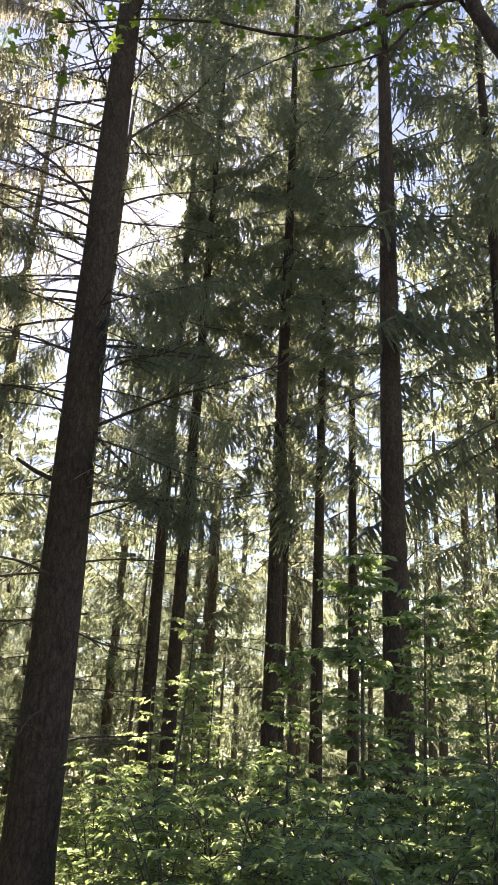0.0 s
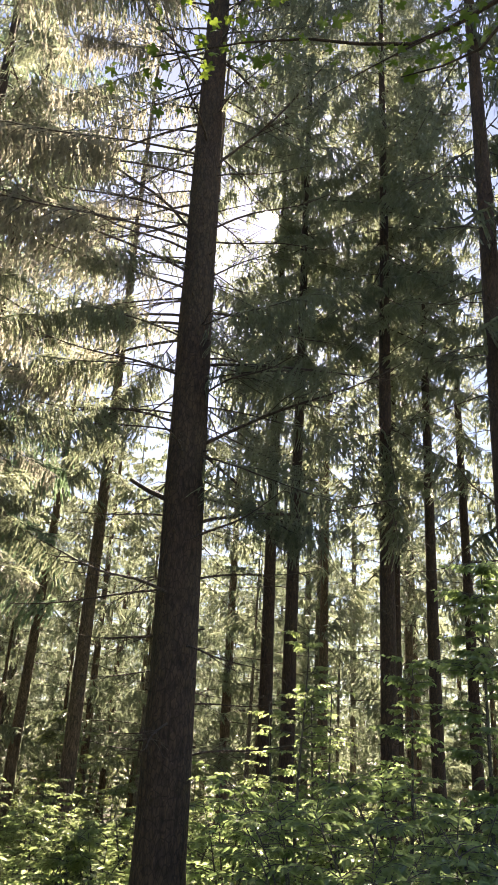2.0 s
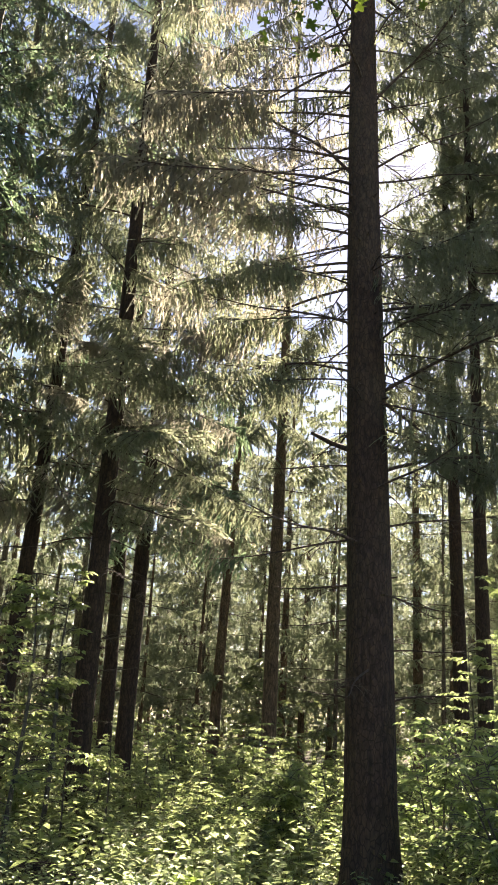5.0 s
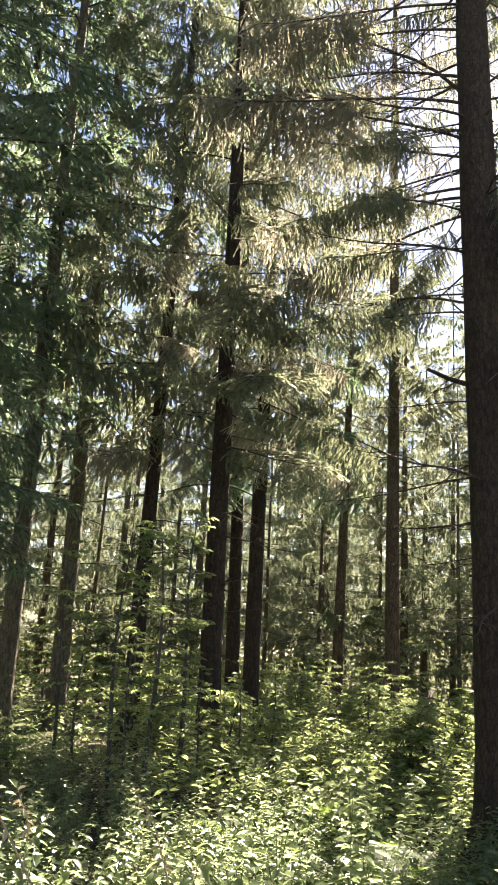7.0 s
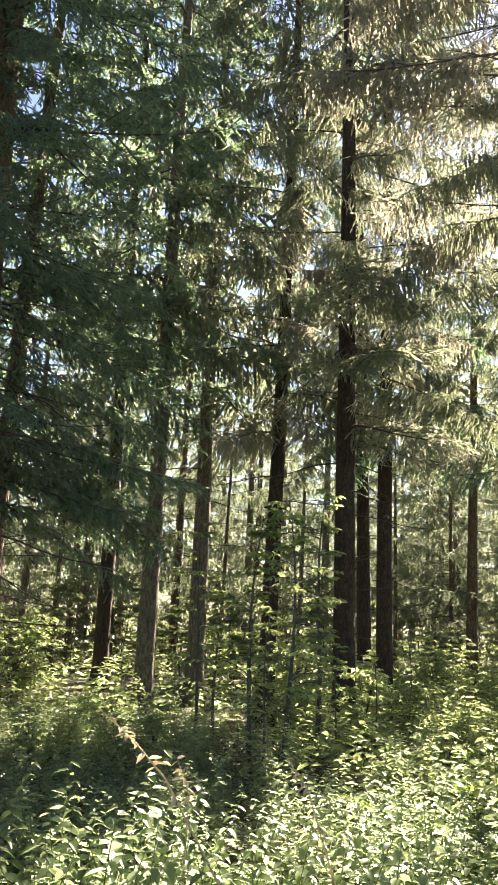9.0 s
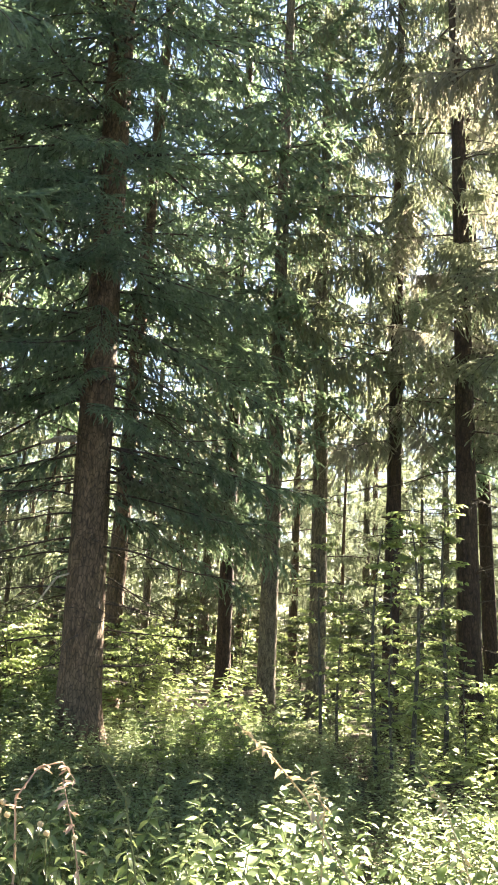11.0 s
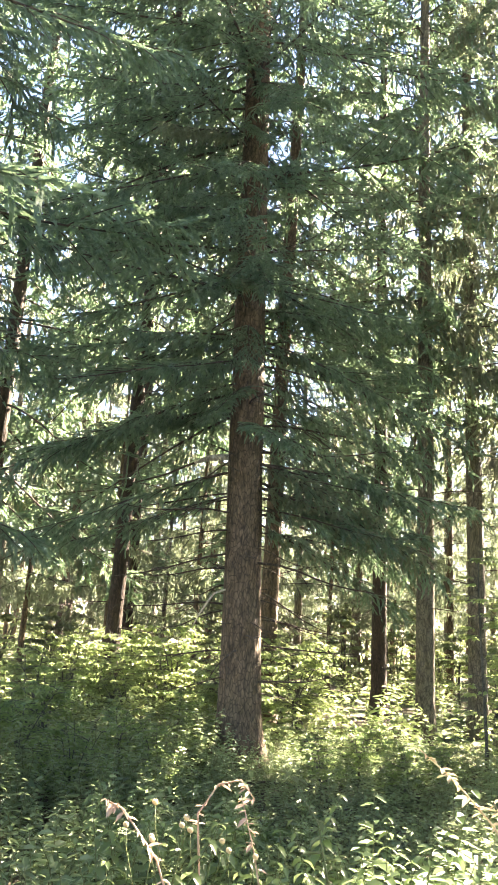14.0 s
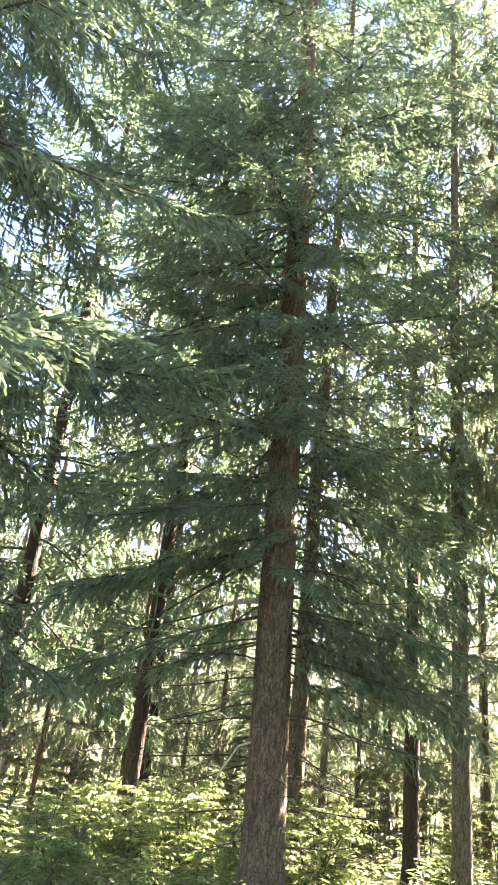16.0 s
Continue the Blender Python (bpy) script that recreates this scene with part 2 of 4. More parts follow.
def boughs(kind, lod, mat):
    key = (kind, lod, mat.name)
    if key not in BOUGHS:
        BOUGHS[key] = [bough_mesh(11 * k + len(kind), kind, lod).mesh("bough", [TWIG, mat]) for k in range(4 if lod != "near" else 5)]
    return BOUGHS[key]


def dead_branch_mesh(seed, fine=True):
    """A bare, slightly drooping branch with a few side twigs; two metres long."""
    rng = random.Random(seed)
    g = Geo()
    bend, wob = rng.uniform(-0.25, 0.2), rng.uniform(-0.25, 0.25)

    def limb(s):
        return Vector((2.0 * s, wob * s * s + 0.03 * math.sin(9 * s + seed), bend * s * s + 0.03 * math.sin(7 * s)))

    ks = [i / 8 for i in range(9)]
    g.tube([limb(s) for s in ks], [0.015 * (1 - s) ** 0.8 + 0.0025 for s in ks], 5, 0)
    for i in range(12 if fine else 4):
        s = rng.uniform(0.2, 0.95)
        side = rng.choice((-1, 1))
        ll = rng.uniform(0.2, 0.75) * (1.1 - s)
        way = Vector((0.8, side * rng.uniform(0.3, 0.8), rng.uniform(-0.5, 0.15))).normalized()
        q = limb(s)
        pts = [q, q + way * ll * 0.5 + Vector((0, 0, rng.uniform(-.04, .03))), q + way * ll + Vector((0, 0, -0.12 * ll))]
        g.tube(pts, [0.006, 0.0045, 0.002], 3, 0, False)
        if fine:
            for k in range(3):
                u = pts[1].lerp(pts[2], rng.random())
                w = (way + Vector((rng.uniform(-.6, .6), rng.uniform(-.8, .8), rng.uniform(-.8, .2)))).normalized()
                g.tube([u, u + w * ll * rng.uniform(0.2, 0.5)], [0.003, 0.0015], 3, 0, False)
    return g


DEAD = [dead_branch_mesh(40 + k).mesh("dead_branch", [TWIG]) for k in range(6)]
DEAD_FAR = [dead_branch_mesh(60 + k, False).mesh("dead_branch", [TWIG]) for k in range(4)]


def trunk_mesh(d, H, lean, seed, mat, sides=14, bend=0.0):
    rng = random.Random(seed)
    g = Geo()
    zs = [-0.25, 0.0, 0.12, 0.3, 0.6, 1.0] + list(np.linspace(1.6, H, 26 if sides > 10 else 12))
    lobes, ph = rng.choice((4, 5, 6)), rng.uniform(0, 6)
    for z in zs:
        r = 0.5 * d * max(0.02, 1 - max(z, 0) / H) ** 0.9
        fl = 0.42 * d * math.exp(-max(z, 0) / 0.28)
        c = axis_at(z, lean, seed, bend)
        for k in range(sides):
            w = 2 * math.pi * k / sides
            rr = r + fl * (0.55 + 0.45 * math.cos(lobes * w + ph))
            rr *= 1 + 0.05 * noise.noise(Vector((math.cos(w) * 2, math.sin(w) * 2 + seed, z * 1.4)))
            g.v.append((c.x + math.cos(w) * rr, c.y + math.sin(w) * rr, z))
    for i in range(len(zs) - 1):
        for k in range(sides):
            a, b = i * sides + k, i * sides + (k + 1) % sides
            g.f.append((a, b, b + sides, a + sides))
            g.m.append(0)
            g.s.append(True)
    # knots and broken branch stubs
    if sides > 10:
        for k in range(84):
            z = 0.5 + 0.52 * (k // 4) + rng.uniform(-0.05, 0.05)
            w = rng.uniform(0, 6.28)
            c = axis_at(z, lean, seed, bend)
            r = 0.5 * d * (1 - z / H) ** 0.9
            out = Vector((math.cos(w), math.sin(w), rng.uniform(-0.2, 0.3)))
            p0 = Vector((c.x, c.y, z)) + out * (r * 0.85)
            g.tube([p0, p0 + out * (r * 0.15 + rng.choice((0.012, 0.02, 0.03, 0.07)))], [rng.uniform(0.012, 0.024), 0.009], 6, 0)
    return g.mesh("trunk", [mat])


def axis_at(z, lean, seed, bend=0.0):
    """The trunk's axis at the height z: it leans, and sways a little."""
    k = 0.012 * math.sin(0.45 * z + seed) * min(1, z / 4) if z > 0 else 0
    return Vector((lean[0] * z + k + bend * z * z, lean[1] * z + k * 0.5, z))


def spruce(x, y, d, lean=(0, 0), H=22.0, crown=(7.0, 34, 1.0), dead=(1.5, 9.0, 22), kind="hang", lod="mid", mat=None,
           wood=None, seed=1, label="", group="spruce trees of the wood", bend=0.0, dead_len=1.0, keep=None, droop=(-6, 34)):
    """A spruce: trunk, dead lower branches and live boughs. crown and dead: from which height, (to which,) how many, how long."""
    rng = random.Random(seed * 7 + 3)
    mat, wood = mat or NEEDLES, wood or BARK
    tree = new("spruce_tree")
    tree.location = (x, y, rise(x, y))
    tagged(tree, label or "tall spruce with a slim brown trunk among weeds", "tree", group)
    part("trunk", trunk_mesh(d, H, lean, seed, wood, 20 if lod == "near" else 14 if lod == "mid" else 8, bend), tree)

    def put(name, data, z, az, down, size, roll=0.0):
        c = axis_at(z, lean, seed, bend)
        mm = Matrix.Translation(c) @ pose(0, 0, 0, roll, down, az) @ Matrix.Diagonal((size, size, size, 1))
        part(name, data, tree, mm)

    z0, n, size = crown
    meshes = boughs(kind, lod, mat)
    tops = boughs(kind, {"near": "far", "mid": "remote", "far": "remote"}[lod], mat)
    high = 3.0 + 1.45 * math.hypot(x, y)
    for i in range(n):
        u = (i + rng.random()) / n
        z = z0 + (H - z0 - 0.4) * u ** 0.95
        az = i * 137.5 + rng.uniform(-25, 25)
        if keep and not keep(az % 360, z):
            continue
        if z > high and i % 3:
            continue
        s = size * (0.3 + 0.7 * (1 - u ** 2.2)) * rng.uniform(0.6, 1.12)
        put("bough", (meshes if z < high else tops)[rng.randrange(4)], z, az, rng.uniform(*droop) * (1 - u) - 16 * u, s, rng.uniform(-25, 25) * (2.2 if kind == "flat" else 1.4))
    z0, z1, n = dead
    for i in range(n):
        z = z0 + (z1 - z0) * (i + rng.random()) / n
        pool = DEAD if lod != "far" else DEAD_FAR
        put("dead_branch", pool[rng.randrange(len(pool))], z, i * 137.5 + rng.uniform(-30, 30), rng.uniform(-20, 12), dead_len * rng.uniform(0.3, 0.85), rng.uniform(-30, 30))
    return tree, put


def open_below(z1):
    """A crown that is thin up to the height z1 and full above it."""
    return lambda az, z: z > z1 or int(az * 5) % 3 == 0


def airy(az, z):
    """A crown that is thin in its upper half."""
    return z < 15 or int(az * 7) % 3 == 0


def high_crown(az, z):
    """A crown that begins high up and leaves a gap to one side."""
    return (z < 10.0 or z > 17.0) and not (17.2 < z < 19.6 and (az < 50 or az > 310))


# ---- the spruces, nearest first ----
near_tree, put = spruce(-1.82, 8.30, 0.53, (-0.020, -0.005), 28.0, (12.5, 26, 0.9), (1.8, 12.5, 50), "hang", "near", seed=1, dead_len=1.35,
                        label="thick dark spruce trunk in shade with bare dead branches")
for z, az, down, size in ((8.1, 178, -52, 1.5), (8.5, 190, -16, 1.25), (7.7, 168, -28, 1.1), (9.2, 4, -48, 1.3), (8.3, 12, -30, 1.0), (6.3, 8, -8, 1.2), (5.2, 350, -22, 1.35), (4.3, 15, -14, 1.3), (6.9, 172, -6, 1.2), (3.6, 186, 8, 0.9), (2.4, 5, -6, 0.6), (1.9, 176, -12, 0.5)):
    put("dead_branch", DEAD[int(z * 10) % 6], z, az, down, size)
stump = Geo()
stump.tube([(0.2, 0, 0), (0.42, 0.01, 0.06), (0.66, 0.0, 0.17)], [0.032, 0.027, 0.021], 8, 0)
put("broken_branch", stump.mesh("broken_branch", [BARK]), 4.6, 185, -6, 1.0)
t1 = random.Random(41)
# most of these boughs take the pale needles whose colour carries the sunlight
for i in range(26):
    kind, mat = ("bare_base", "hang")[i % 2], (NEEDLES_SUNLIT, NEEDLES_SUNLIT, NEEDLES)[i % 3]
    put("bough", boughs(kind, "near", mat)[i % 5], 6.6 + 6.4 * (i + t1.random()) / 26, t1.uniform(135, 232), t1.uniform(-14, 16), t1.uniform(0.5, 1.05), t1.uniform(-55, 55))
for i in range(13):
    put("bough", boughs("bare_base", "near", NEEDLES)[i % 5], 5.4 + 2.6 * (i + t1.random()) / 13, t1.uniform(130, 235), t1.uniform(-10, 14), t1.uniform(0.35, 0.7), t1.uniform(-40, 40))
for i in range(22):
    put("bough", boughs(("bare_base", "hang")[i % 2], "near", NEEDLES)[i % 5], 4.6 + 3.4 * (i + t1.random()) / 22, t1.uniform(-55, 65), t1.uniform(-8, 22), t1.uniform(0.34, 0.68), t1.uniform(-40, 40))
for i in range(13):
    put("bough", boughs("hang", "near", NEEDLES)[i % 5], 10.2 + 3.2 * (i + t1.random()) / 13, t1.uniform(-55, 65), t1.uniform(-14, 12), t1.uniform(0.55, 0.85), t1.uniform(-40, 40))
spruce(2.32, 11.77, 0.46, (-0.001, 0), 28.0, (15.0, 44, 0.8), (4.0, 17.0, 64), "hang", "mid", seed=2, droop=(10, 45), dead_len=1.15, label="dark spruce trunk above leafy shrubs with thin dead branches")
reddish_tree, reddish_put = spruce(-9.07, 5.71, 0.53, (-0.017, -0.027), 28.0, (3.0, 130, 1.1), (1.0, 8.0, 26), "flat", "near", NEEDLES_BLUE, BARK_RED, seed=3, keep=lambda az, z: z > 9 or 10 < az < 290,
       label="large reddish-brown spruce with drooping blue-green boughs")
for z, az, down, s in ((1.35, 232, 4, 0.75), (1.75, 45, 0, 0.7), (1.9, 225, -4, 0.9), (2.6, 238, 12, 0.9), (3.4, 228, 8, 0.9)):
    reddish_put("dead_branch", DEAD[int(az) % 6], z, az, down, s)
for z, az, down, s in ((6.8, 318, 6, 0.85), (7.6, 345, 4, 0.8), (5.6, 285, 10, 0.8), (4.6, 250, 12, 0.9), (3.4, 240, 14, 0.8), (6.0, 30, 8, 0.7), (8.6, 300, 0, 0.9), (9.6, 335, 0, 0.9)):
    reddish_put("bough", boughs("flat", "near", NEEDLES_BLUE)[int(az) % 5], z, az, down, s)
rng = random.Random(61)
for i in range(20):
    reddish_put("bough", boughs("flat", "near", NEEDLES_BLUE)[i % 5], 3.4 + 13 * (i + rng.random()) / 20, rng.uniform(195, 285), rng.uniform(-6, 20), rng.uniform(0.85, 1.25), rng.uniform(-25, 25))
for i in range(17):
    reddish_put("bough", boughs("flat", "near", NEEDLES_BLUE)[i % 5], 2.7 + 4.2 * (i + rng.random()) / 17, rng.uniform(30, 80), rng.uniform(0, 22), rng.uniform(0.7, 1.05), rng.uniform(-25, 25))
for i in range(22):
    reddish_put("bough", boughs("flat", "near", NEEDLES_BLUE)[i % 5], 4.2 + 9.5 * (i + rng.random()) / 22, rng.choice((rng.uniform(295, 325), rng.uniform(333, 360))), rng.uniform(8, 34), rng.uniform(0.45, 0.8), rng.uniform(-25, 25))
for i in range(30):
    reddish_put("bough", boughs("flat", "near", NEEDLES_BLUE)[i % 5], 4.6 + 9 * (i + rng.random()) / 30, rng.uniform(195, 300), rng.uniform(0, 44), rng.uniform(0.4, 0.95), rng.uniform(-60, 60))
for i in range(12):
    reddish_put("dead_branch", DEAD[i % 6], 1.4 + 4.2 * (i + rng.random()) / 12, rng.uniform(20, 95), rng.uniform(-4, 22), rng.uniform(0.6, 1.1), rng.uniform(-30, 30))
for z, az, down, size in ((3.5, 23, 12, 0.85), (3.8, 30, 16, 0.7), (8.7, 294, 18, 0.75), (8.9, 285, 24, 0.6), (7.1, 62, 14, 0.65), (6.6, 330, 24, 0.6)):
    reddish_put("bough", boughs("flat", "near", NEEDLES)[int(az) % 5], z, az, down, size, -20)
for i in range(20):
    reddish_put("dead_branch", DEAD[i % 6], 0.7 + 3.4 * (i + rng.random()) / 20, rng.uniform(0, 360), rng.uniform(-10, 18), rng.uniform(0.45, 0.95), rng.uniform(-40, 40))
g = Geo()
g.tube([(0, 0, 0), (0.28, 0.02, 0.02), (0.52, 0.0, -0.02), (0.70, 0.02, -0.10)], [0.055, 0.046, 0.042, 0.016], 8, 0)
g.tube([(0.66, 0.02, -0.08), (1.1, 0.0, -0.30), (1.7, 0.1, -0.55), (2.4, 0.1, -0.7)], [0.016, 0.014, 0.01, 0.004], 5, 1)
reddish_put("broken_branch", g.mesh("broken_branch", [PALE_WOOD, TWIG]), 3.85, 225, -4, 1.0)
g = Geo()
g.tube([(0, 0, 0), (0.25, 0.0, 0.16), (0.42, 0.03, 0.10), (0.62, 0.05, -0.18), (0.7, 0.05, -0.35)], [0.02, 0.016, 0.014, 0.01, 0.005], 6, 0)
reddish_put("broken_branch", g.mesh("broken_branch", [PALE_WOOD]), 1.95, 262, 0, 1.0)
sunny_tree, sunny_put = spruce(-6.31, 10.31, 0.34, (-0.013, -0.007), 26.0, (5.0, 96, 0.8), (1.5, 6.0, 22), "hang", "near", seed=4,
       label="spruce with sunlit hanging boughs above a dark trunk")
for z, az, down, size in ((4.7, 329, 10, 0.85), (4.5, 338, 14, 0.6), (5.7, 307, 8, 1.05), (5.9, 318, 12, 0.9), (6.6, 300, 6, 1.0)):
    sunny_put("bough", boughs("flat", "near", NEEDLES)[int(az) % 5], z, az, down, size, 20)
# every other bough in the needles coloured as if sunlit
for i in range(34):
    sunny_put("bough", boughs(("hang", "bare_base")[i % 2], "near", (NEEDLES_SUNLIT, NEEDLES)[i % 2])[i % 5], 5.2 + 8.6 * (i + t1.random()) / 34, t1.uniform(-55, 62), t1.uniform(-2, 28), t1.uniform(0.45, 0.85), t1.uniform(-45, 45))
slim_tree, slim_put = spruce(-8.43, 11.32, 0.30, (0.006, 0.004), 25.0, (5.6, 100, 0.8), (2.0, 11.0, 30), "hang", "mid", seed=5)
# a clump of boughs whose sunlit look is in the needle colour
for i in range(12):
    slim_put("bough", boughs(("hang", "bare_base")[i % 2], "near", NEEDLES_SUNLIT)[i % 5], 4.8 + 4.2 * (i + t1.random()) / 12, t1.uniform(-75, 50), t1.uniform(0, 28), t1.uniform(0.45, 0.8), t1.uniform(-45, 45))
spruce(-10.36, 10.36, 0.34, (-0.006, -0.005), 29.0, (5.6, 130, 0.95), (2.0, 8.0, 24), "flat", "mid", NEEDLES_BLUE, BARK_GREY, seed=6, label="straight grey-green spruce trunk with dense dark boughs")
spruce(-10.68, 12.09, 0.36, (-0.009, -0.008), 28.0, (6.2, 108, 0.95), (2.0, 10.0, 24), "hang", "mid", NEEDLES, BARK_GREY, seed=7, label="straight grey-green spruce trunk with hanging boughs")
spruce(-12.16, 8.27, 0.34, (0.003, 0.004), 29.0, (7.2, 130, 1.0), (1.5, 12.0, 30), "flat", "mid", NEEDLES_BLUE, BARK_RED, seed=8,
       label="slim spruce close behind a thicker reddish one")
spruce(-13.95, 6.11, 0.30, (0.005, 0.010), 29.0, (6.0, 110, 1.25), (1.5, 6.0, 18), "flat", "mid", NEEDLES_BLUE, seed=9, label="leaning dark spruce beside sunlit bushes")
spruce(-7.66, 14.13, 0.34, (-0.006, -0.003), 25.0, (5.0, 110, 0.85), (2.0, 8.0, 18), "hang", "mid", NEEDLES_BLUE, seed=10, keep=lambda az, z: z < 8.4 or (z > 13.5 and airy(az, z)), label="slim spruce with dark blue-green hanging boughs")
spruce(-8.70, 15.28, 0.32, (-0.024, -0.014), 24.0, (5.0, 100, 0.8), (2.0, 8.0, 18), "hang", "mid", NEEDLES_BLUE, seed=11, keep=open_below(13.5), label="slim spruce with dark blue-green hanging boughs")
spruce(-13.45, 12.20, 0.34, (-0.008, -0.009), 30.0, (6.5, 130, 1.05), (2.0, 6.0, 14), "flat", "mid", NEEDLES_BLUE, seed=12)
spruce(0.75, 17.98, 0.40, (0.003, 0), 35.0, (8.2, 250, 0.85), (3.0, 12.5, 34), "hang", "mid", seed=13, keep=open_below(12.5), droop=(18, 58), label="slim spruce with dense dark hanging crown")
spruce(-2.15, 20.90, 0.38, (-0.008, -0.001), 33.0, (9.5, 200, 0.85), (3.0, 13.0, 30), "hang", "mid", seed=14, droop=(10, 50), keep=lambda az, z: not (18.3 < z < 19.8 and 150 < az < 300) and (z > 13 or int(az * 5) % 2 == 0))
spruce(-1.53, 19.94, 0.38, (0.002, 0), 33.0, (9.5, 200, 0.85), (3.0, 13.0, 30), "hang", "mid", seed=15, droop=(10, 50), keep=lambda az, z: not (17.5 < z < 19.0 and 140 < az < 225) and (z > 13 or int(az * 5) % 2 == 0))
spruce(-6.41, 18.94, 0.38, (-0.006, -0.002), 29.0, (7.5, 80, 0.72), (3.0, 12.0, 34), "hang", "mid", seed=16, droop=(10, 46), keep=lambda az, z: z < 14.5 or (z > 18 and airy(az, z)), wood=BARK_RED)
spruce(-8.77, 21.26, 0.33, (0.015, 0.006), 20.0, (6.0, 80, 0.75), (3.0, 9.0, 16), "hang", "mid", seed=17, droop=(10, 46), keep=airy, wood=BARK_RED)
spruce(-16.73, 4.36, 0.38, (0.002, 0.007), 30.0, (4.0, 120, 1.35), (1.5, 5.0, 10), "flat", "mid", NEEDLES_BLUE, seed=18)
spruce(4.55, 12.6, 0.36, (0, 0), 28.0, (5.5, 140, 1.0), (2.0, 6.0, 10), "hang", "mid", seed=19, keep=open_below(8.5), droop=(8, 44), label="spruce with dense sunlit hanging boughs")
spruce(6.6, 19.5, 0.34, (0, 0), 27.0, (4.0, 150, 1.0), (2.0, 6.0, 10), "hang", "mid", seed=20, keep=open_below(9.0), droop=(8, 44), label="spruce with dense sunlit hanging boughs")
spruce(-20.6, 9.6, 0.34, (0, 0), 30.0, (4.0, 66, 1.15), (2.0, 6.0, 10), "flat", "mid", NEEDLES_BLUE, seed=21)
side_tree, side_put = spruce(-7.7, -0.75, 0.42, (0, 0), 29.0, (2.4, 120, 1.2), (1.0, 4.0, 6), "flat", "near", NEEDLES_BLUE, BARK_RED, seed=23,
       label="spruce with long blue-green boughs reaching down to the weeds")
for i in range(40):
    side_put("bough", boughs("flat", "near", NEEDLES_BLUE)[i % 5], 3.2 + 9.0 * (i + rng.random()) / 40, rng.uniform(55, 150), rng.uniform(-4, 38), rng.uniform(0.7, 1.2), rng.uniform(-60, 60))
spruce(-13.3, -0.9, 0.36, (0, 0), 29.0, (3.0, 90, 1.3), (1.0, 4.0, 6), "flat", "mid", NEEDLES_BLUE, seed=27)
spruce(-4.26, 19.54, 0.34, (0, 0), 30.0, (6.5, 120, 0.8), (2.0, 10.0, 20), "hang", "mid", seed=33, droop=(10, 46), wood=BARK_RED, keep=high_crown)
spruce(1.2, 22.6, 0.34, (0, 0), 34.0, (7.0, 170, 0.95), (3.0, 9.0, 12), "hang", "mid", seed=28, droop=(10, 46), keep=open_below(13.5))
spruce(2.0, 20.4, 0.34, (0, 0), 31.0, (11.0, 110, 0.9), (3.0, 11.0, 14), "hang", "mid", seed=34, droop=(10, 46))
spruce(3.4, 24.0, 0.36, (0, 0), 31.0, (6.0, 130, 0.95), (3.0, 8.0, 10), "hang", "mid", seed=24, droop=(10, 46), keep=open_below(13.5))
spruce(-0.9, 25.6, 0.34, (0, 0), 31.0, (5.5, 76, 0.85), (3.0, 8.0, 10), "hang", "mid", seed=25, droop=(10, 46), keep=lambda az, z: (z < 15 and int(az * 5) % 2 == 0) or (z > 20 and airy(az, z)), wood=BARK_RED)
spruce(-11.6, 19.0, 0.32, (0, 0), 30.0, (6.0, 84, 0.85), (3.0, 12.0, 20), "hang", "mid", seed=26, droop=(10, 46), wood=BARK_RED)

FAR = "slender distant spruce trunk in hazy light"


def crown_mesh(seed, z0, H, n, size, mat, lod="far"):
    """A whole distant crown in one mesh, out of coarse boughs."""
    rng = random.Random(seed)
    shapes = [bough_mesh(11 * k + 4, "hang", q) for q in (lod, "remote") for k in range(4)]
    arrays = [np.array([tuple(q) for q in g.v]) for g in shapes]
    verts, faces, mi, base = [], [], [], 0
    for i in range(n):
        u = (i + rng.random()) / n
        k = rng.randrange(4) + (4 if u > 0.62 else 0)
        s = size * (0.22 + 0.78 * (1 - u ** 1.4)) * rng.uniform(0.65, 1.15)
        mm = np.array(pose(0, 0, z0 + (H - z0) * u ** 1.1, rng.uniform(-25, 25), rng.uniform(-16, 34) * (1 - u) - 18 * u, i * 137.5 + rng.uniform(-25, 25)))
        verts.append(arrays[k] @ (mm[:3, :3].T * s) + mm[:3, 3])
        faces.extend(tuple(q + base for q in f) for f in shapes[k].f)
        mi.extend(shapes[k].m)
        base += len(arrays[k])
    me = bpy.data.meshes.new("crown")
    me.from_pydata(np.concatenate(verts).tolist(), [], faces)
    me.materials.append(TWIG)
    me.materials.append(mat)
    me.polygons.foreach_set("material_index", mi)
    me.update()
    return me


CROWNS = [crown_mesh(70 + k, (5.5, 3.5, 6.5, 2.5, 4.5, 2.2)[k], (30, 27, 31, 24, 29, 12)[k], (54, 54, 52, 50, 54, 32)[k], (0.95, 1.0, 0.95, 1.0, 1.0, 0.65)[k], NEEDLES_FAR, "far" if k < 5 else "mid") for k in range(6)]


REMOTE = [crown_mesh(80 + k, (5.0, 3.0, 6.0, 4.0)[k], (30, 27, 24, 28)[k], 56, (1.0, 1.05, 1.05, 1.1)[k], NEEDLES_FAR, "remote") for k in range(4)]


